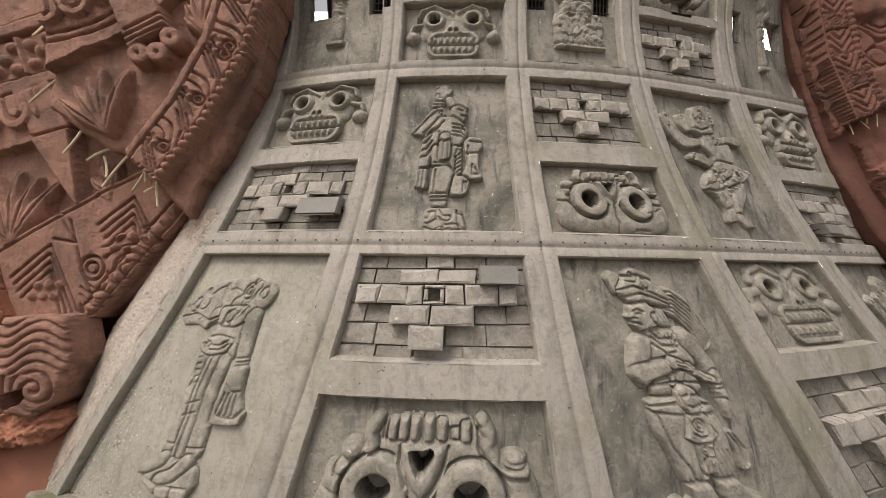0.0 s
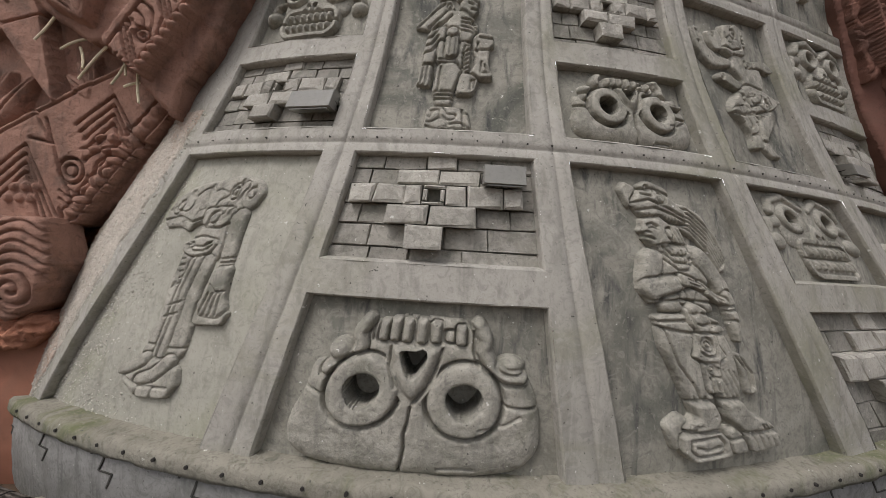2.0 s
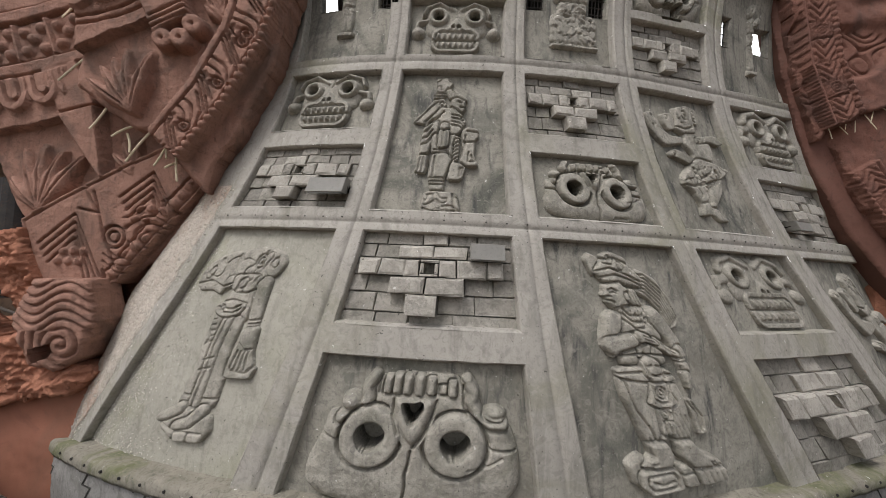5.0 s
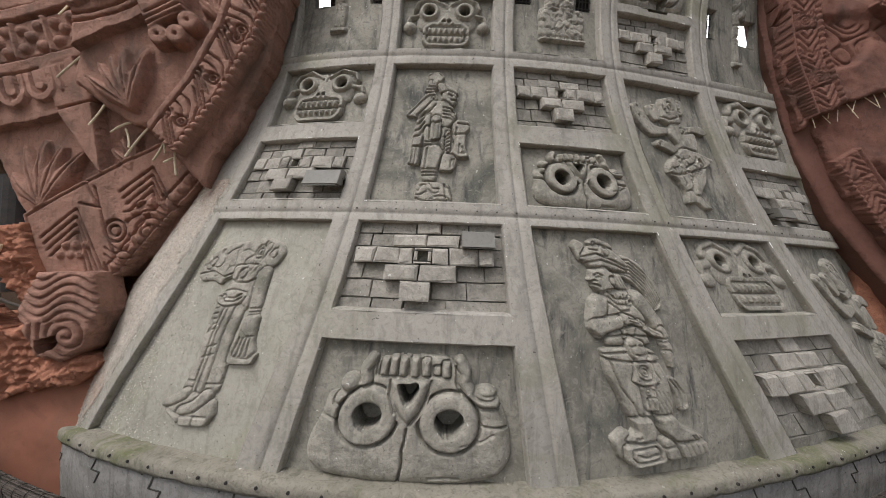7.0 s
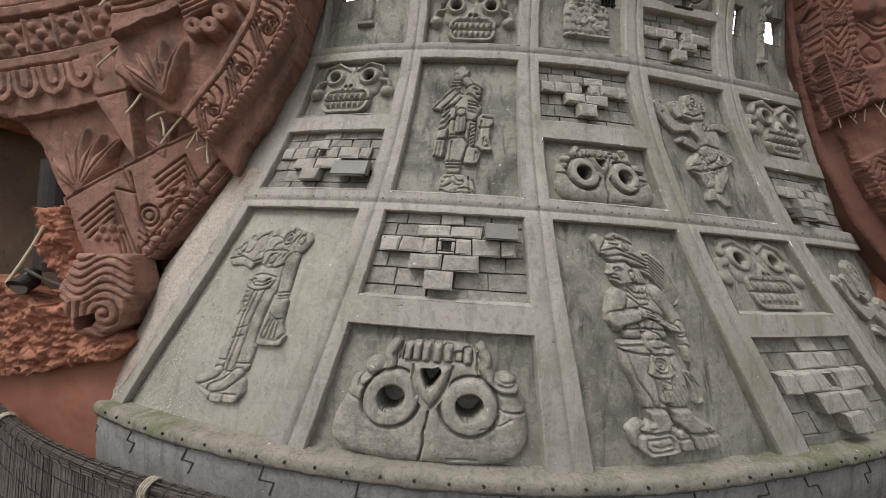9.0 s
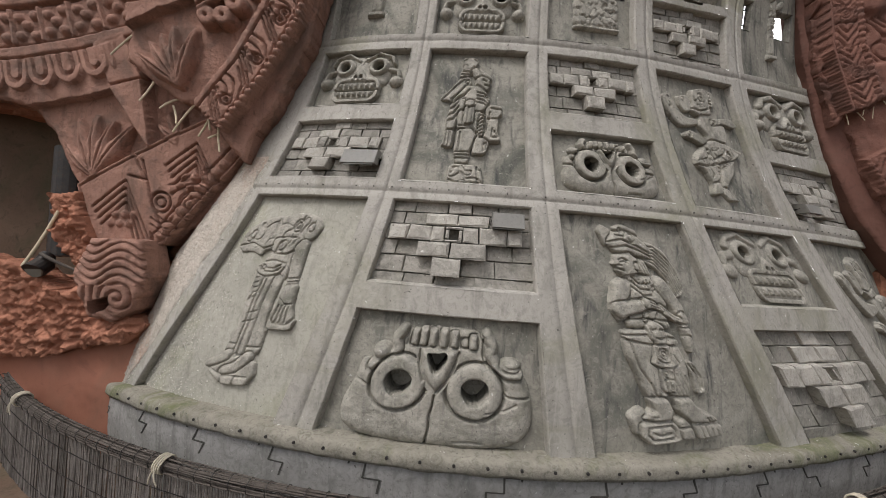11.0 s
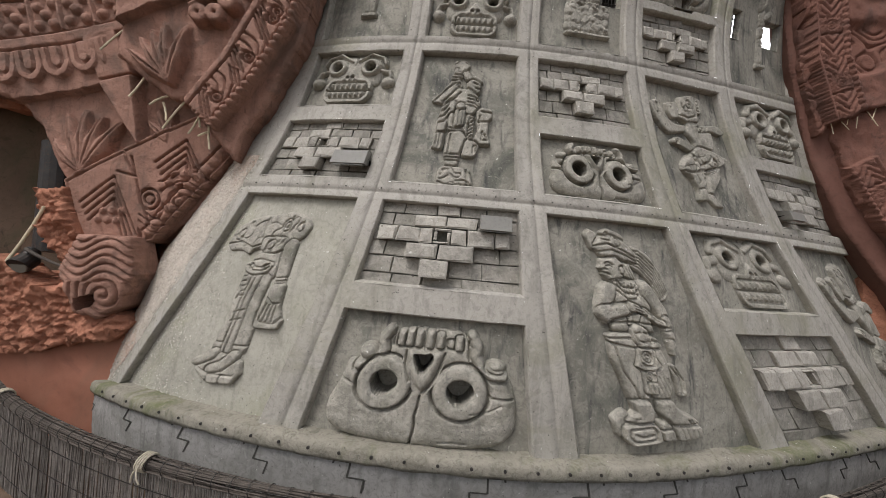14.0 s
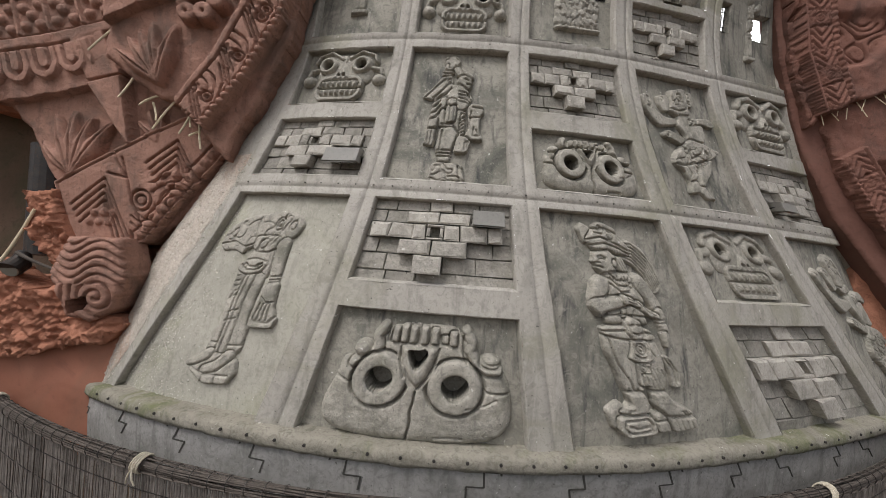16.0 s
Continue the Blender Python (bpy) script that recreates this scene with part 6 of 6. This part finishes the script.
# ---- straw ends that stick out from under the slabs ----
rs = random.Random(8)


def straw(x, z, dx, dz, y=YL - 0.13, r=0.0105):
    bm = bmesh.new()
    rod(bm, rock_pt(x, z, YL - y - 0.03), rock_pt(x + dx, z + dz, YL - y + 0.06), r, r * 0.8, 6, rs.uniform(-0.012, 0.012), 4)
    ob = part("straw_stalk", bm, straw_mat, None)
    tagged(ob, "pale dry reed stalk under the rock edge", "straw", "reed stalks under the rock edge")


for x, z, dx, dz in [(-2.88, 2.87, -0.08, -0.24), (-2.65, 2.71, -0.12, -0.13), (-2.71, 2.64, 0.10, -0.18), (-2.51, 2.67, -0.13, -0.29), (-2.34, 2.64, -0.06, -0.28), (-2.40, 2.66, 0.10, -0.23), (-2.27, 2.58, 0.07, -0.34), (-2.27, 2.42, -0.04, -0.07), (-3.03, 3.29, -0.21, -0.29), (-3.06, 3.65, 0.10, -0.22), (-3.22, 3.63, 0.01, -0.12)]:
    straw(x, z, dx, dz)
for k in range(9):
    p = rock_right(np.array(4.62 + 0.10 * k), np.array(3.52 + 0.042 * k), np.array(0.06))
    bm = bmesh.new()
    rod(bm, p, p + np.array([rs.uniform(-0.12, 0.12), -0.05, -rs.uniform(0.12, 0.32)]), 0.006, 0.005, 5, 0.01, 3)
    tagged(part("straw_stalk", bm, straw_mat, None), "pale dry reed stalk under the rock edge", "straw", "reed stalks under the rock edge")


# ---- floodlights on the wall ----
def floodlight(a0, a1, z0, z1, h, label):
    root = new("floodlight")
    root.location = wall_pt((a0 + a1) / 2, z0, h)
    inv = Matrix.Translation(-root.location)

    def add(name, verts, faces, mat, lab=""):
        ob = mesh_object(name, [inv @ Vector(p) for p in verts], faces, mat, root, False, lab)
        return ob
    d = 0.11
    ring = [(a0, z0), (a1, z0), (a1, z1), (a0, z1)]
    m, c = (a0 + a1) / 2, (z0 + z1) / 2
    low = [wall_pt(m + (p - m) * 0.94, c + (q - c) * 0.9, h) for p, q in ring]
    mid = [wall_pt(p, q, h + 0.03) for p, q in ring]
    top = [wall_pt(p, q, h + d) for p, q in ring]
    lip = [wall_pt(m + (p - m) * 0.97, c + (q - c) * 0.94, h + d + 0.008) for p, q in ring]
    f = [(k + r * 4, (k + 1) % 4 + r * 4, (k + 1) % 4 + r * 4 + 4, k + r * 4 + 4) for r in range(3) for k in range(4)] + [(12, 13, 14, 15), (3, 2, 1, 0)]
    add("housing", low + mid + top + lip, f, lamp_paint)
    g = [wall_pt(m + (p - m) * 0.86, z0 - 0.004, h + 0.03 + k) for k in (0, 0.07) for p in (a0, a1)]
    g2 = [p - np.array([0, 0, 0.006]) for p in g]
    add("glass", [g[0], g[1], g[3], g[2], g2[0], g2[1], g2[3], g2[2]], [(0, 1, 2, 3), (4, 5, 6, 7), (0, 1, 5, 4), (1, 2, 6, 5), (2, 3, 7, 6), (3, 0, 4, 7)], glass_mat, "dull lamp glass")
    for p in (a0 + (a1 - a0) * 0.02, a1 - (a1 - a0) * 0.02):
        bm = bmesh.new()
        rod(bm, inv @ Vector(wall_pt(p, z0 + 0.02, -0.08)), inv @ Vector(wall_pt(p, c, h + 0.06)), 0.008, 0.008, 6)
        part("bracket", bm, dark_metal, root)
    tagged(root, label, "floodlight", "floodlights on the wall")


floodlight(-15.06, -11.12, 2.789, 2.943, -0.03, "grey box floodlight on a stepped block panel")
floodlight(1.19, 4.01, 2.190, 2.338, -0.04, "flat grey box floodlight above proud blocks")
floodlight(44.48, 48.12, 2.746, 2.853, -0.03, "small weathered grey floodlight on a block panel")

# ---- spotlight in the rock niche ----
spot = new("spotlight")
spot.location = rock_pt(-4.142, 1.03, 0.0)


def tube(name, pts, radii, mat, parent, sides=18, label=""):
    v, f = [], []
    pts = [Vector(p) for p in pts]
    ax = (pts[-1] - pts[0]).normalized()
    u = ax.orthogonal().normalized()
    w = ax.cross(u)
    for p, r in zip(pts, radii):
        v += [p + (u * math.cos(2 * math.pi * k / sides) + w * math.sin(2 * math.pi * k / sides)) * r for k in range(sides)]
    for j in range(len(pts) - 1):
        for k in range(sides):
            f.append((j * sides + k, j * sides + (k + 1) % sides, (j + 1) * sides + (k + 1) % sides, (j + 1) * sides + k))
    f.append(tuple(range(sides))[::-1])
    f.append(tuple((len(pts) - 1) * sides + k for k in range(sides)))
    return mesh_object(name, v, f, mat, parent, False, label)


tube("housing", [(0.0, -0.02, 0.14), (0.01, -0.06, 0.06), (0.02, -0.16, 0.0)], [0.06, 0.085, 0.09], dark_metal, spot)
tube("lens", [(0.02, -0.158, 0.0), (0.021, -0.166, -0.004)], [0.075, 0.07], glass_mat, spot, label="dusty round lens")
tube("pipe", [(-0.14, 0.30, 1.25), (-0.10, 0.26, 0.55), (-0.05, 0.2, 0.12)], [0.16, 0.16, 0.15], dark_metal, spot)
tagged(spot, "black round spotlight on a pipe in the rock niche", "spotlight")
bm = bmesh.new()
rod(bm, rock_pt(-4.277, 1.067, 0.14), rock_pt(-3.922, 1.589, 0.08), 0.016, 0.014, 8, 0.01, 4)
tagged(part("wooden_stick", bm, straw_mat, None), "pale wooden stick leaning in the rock niche", "stick")
bm = bmesh.new()
rod(bm, rock_pt(-4.088, 1.187, 0.12), rock_pt(-3.664, 1.031, 0.10), 0.018, 0.012, 8, -0.01, 4)
tagged(part("broken_branch", bm, wattle_dark, None), "dark broken branch lying in the rock niche", "branch")
# vent box behind the boulder's hole, its shade given as near-black colour
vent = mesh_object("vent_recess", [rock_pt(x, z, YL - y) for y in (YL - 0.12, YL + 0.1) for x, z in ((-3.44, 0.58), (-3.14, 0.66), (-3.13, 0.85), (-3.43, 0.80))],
                   [(4, 5, 6, 7), (0, 1, 5, 4), (1, 2, 6, 5), (2, 3, 7, 6), (3, 0, 4, 7)], near_black)
tagged(vent, "small square vent in the red rock, painted near-black inside", "vent")

# ---- wattle fence round the moat ----
FR, FZ = 7.9, -0.075


def fence_pt(a, z, out=0.0):
    return Vector(((FR + out) * math.sin(radians(a)), -(FR + out) * math.cos(radians(a)), z))


fence = new("wattle_fence")
tagged(fence, "weathered grey brushwood fence with rod top rail", "fence")
F0, F1 = -33.0, 62.0
rs = random.Random(12)
bm = bmesh.new()
q = F0
while q < F1:
    z = FZ - 0.02 + rs.uniform(-0.02, 0.01)
    rod(bm, fence_pt(q, -1.12, rs.uniform(-0.006, 0.006)), fence_pt(q + rs.uniform(-0.03, 0.03), z, rs.uniform(-0.006, 0.006)), 0.0065, 0.005, 5, rs.uniform(-0.008, 0.008), 3)
    q += 0.085
tagged(part("brushwood", bm, wattle, fence), kind="stuff")
for k in range(22):
    bm = bmesh.new()
    off, dz = rs.uniform(-0.035, 0.04), rs.uniform(-0.045, 0.035)
    r = rs.uniform(0.004, 0.0075)
    n = 60
    ph = rs.uniform(0, 6)
    line = []
    for j in range(n):
        q = F0 + (F1 - F0) * j / (n - 1)
        line.append(Vector(fence_pt(q, FZ + dz + 0.006 * math.sin(j * 0.9 + ph), off + 0.006 * math.cos(j * 0.7 + ph))))
    long_rod(bm, line, r, 5)
    part("top_rod", bm, wattle_dark, fence)
q = F0 + 0.4
while q < F1:
    bm = bmesh.new()
    pts = [fence_pt(q, FZ + 0.048 * math.sin(t), 0.048 * math.cos(t)) for t in [2 * math.pi * k / 10 for k in range(11)]]
    for p, s in zip(pts, pts[1:]):
        rod(bm, p, s, 0.0028, 0.0028, 4, 0, 2)
    part("wire_tie", bm, dark_metal, fence)
    q += 0.9
for z in (FZ - 0.17, FZ - 0.36, FZ - 0.6):
    bm = bmesh.new()
    prev = None
    for j in range(80):
        p = fence_pt(F0 + (F1 - F0) * j / 79, z, 0.009)
        if prev:
            rod(bm, prev, p, 0.0025, 0.0025, 4, 0, 2)
        prev = p
    part("wire", bm, dark_metal, fence)
for q in (-27.6, -14.0, 3.0, 20.5, 43.0):
    root = new("rope_knot")
    tagged(root, "pale rope lashing on the fence top rail", "rope", "rope lashings on the fence")
    root.location = fence_pt(q, FZ)
    for k in range(4):
        bm = bmesh.new()
        pts = [fence_pt(q + (k - 1.5) * 0.13 + 0.08 * math.sin(t), FZ + 0.056 * math.sin(t), 0.058 * math.cos(t)) - root.location for t in [2 * math.pi * j / 14 for j in range(15)]]
        for p, s in zip(pts, pts[1:]):
            rod(bm, p, s, 0.0065, 0.0065, 6, 0, 2)
        part("rope_turn", bm, rope_mat, root)
    for k in (-1, 1):
        bm = bmesh.new()
        rod(bm, fence_pt(q, FZ + 0.0, 0.06) - root.location, fence_pt(q + 0.25 * k, FZ - 0.10, 0.07) - root.location, 0.006, 0.005, 6, 0.01, 4)
        part("rope_end", bm, rope_mat, root)
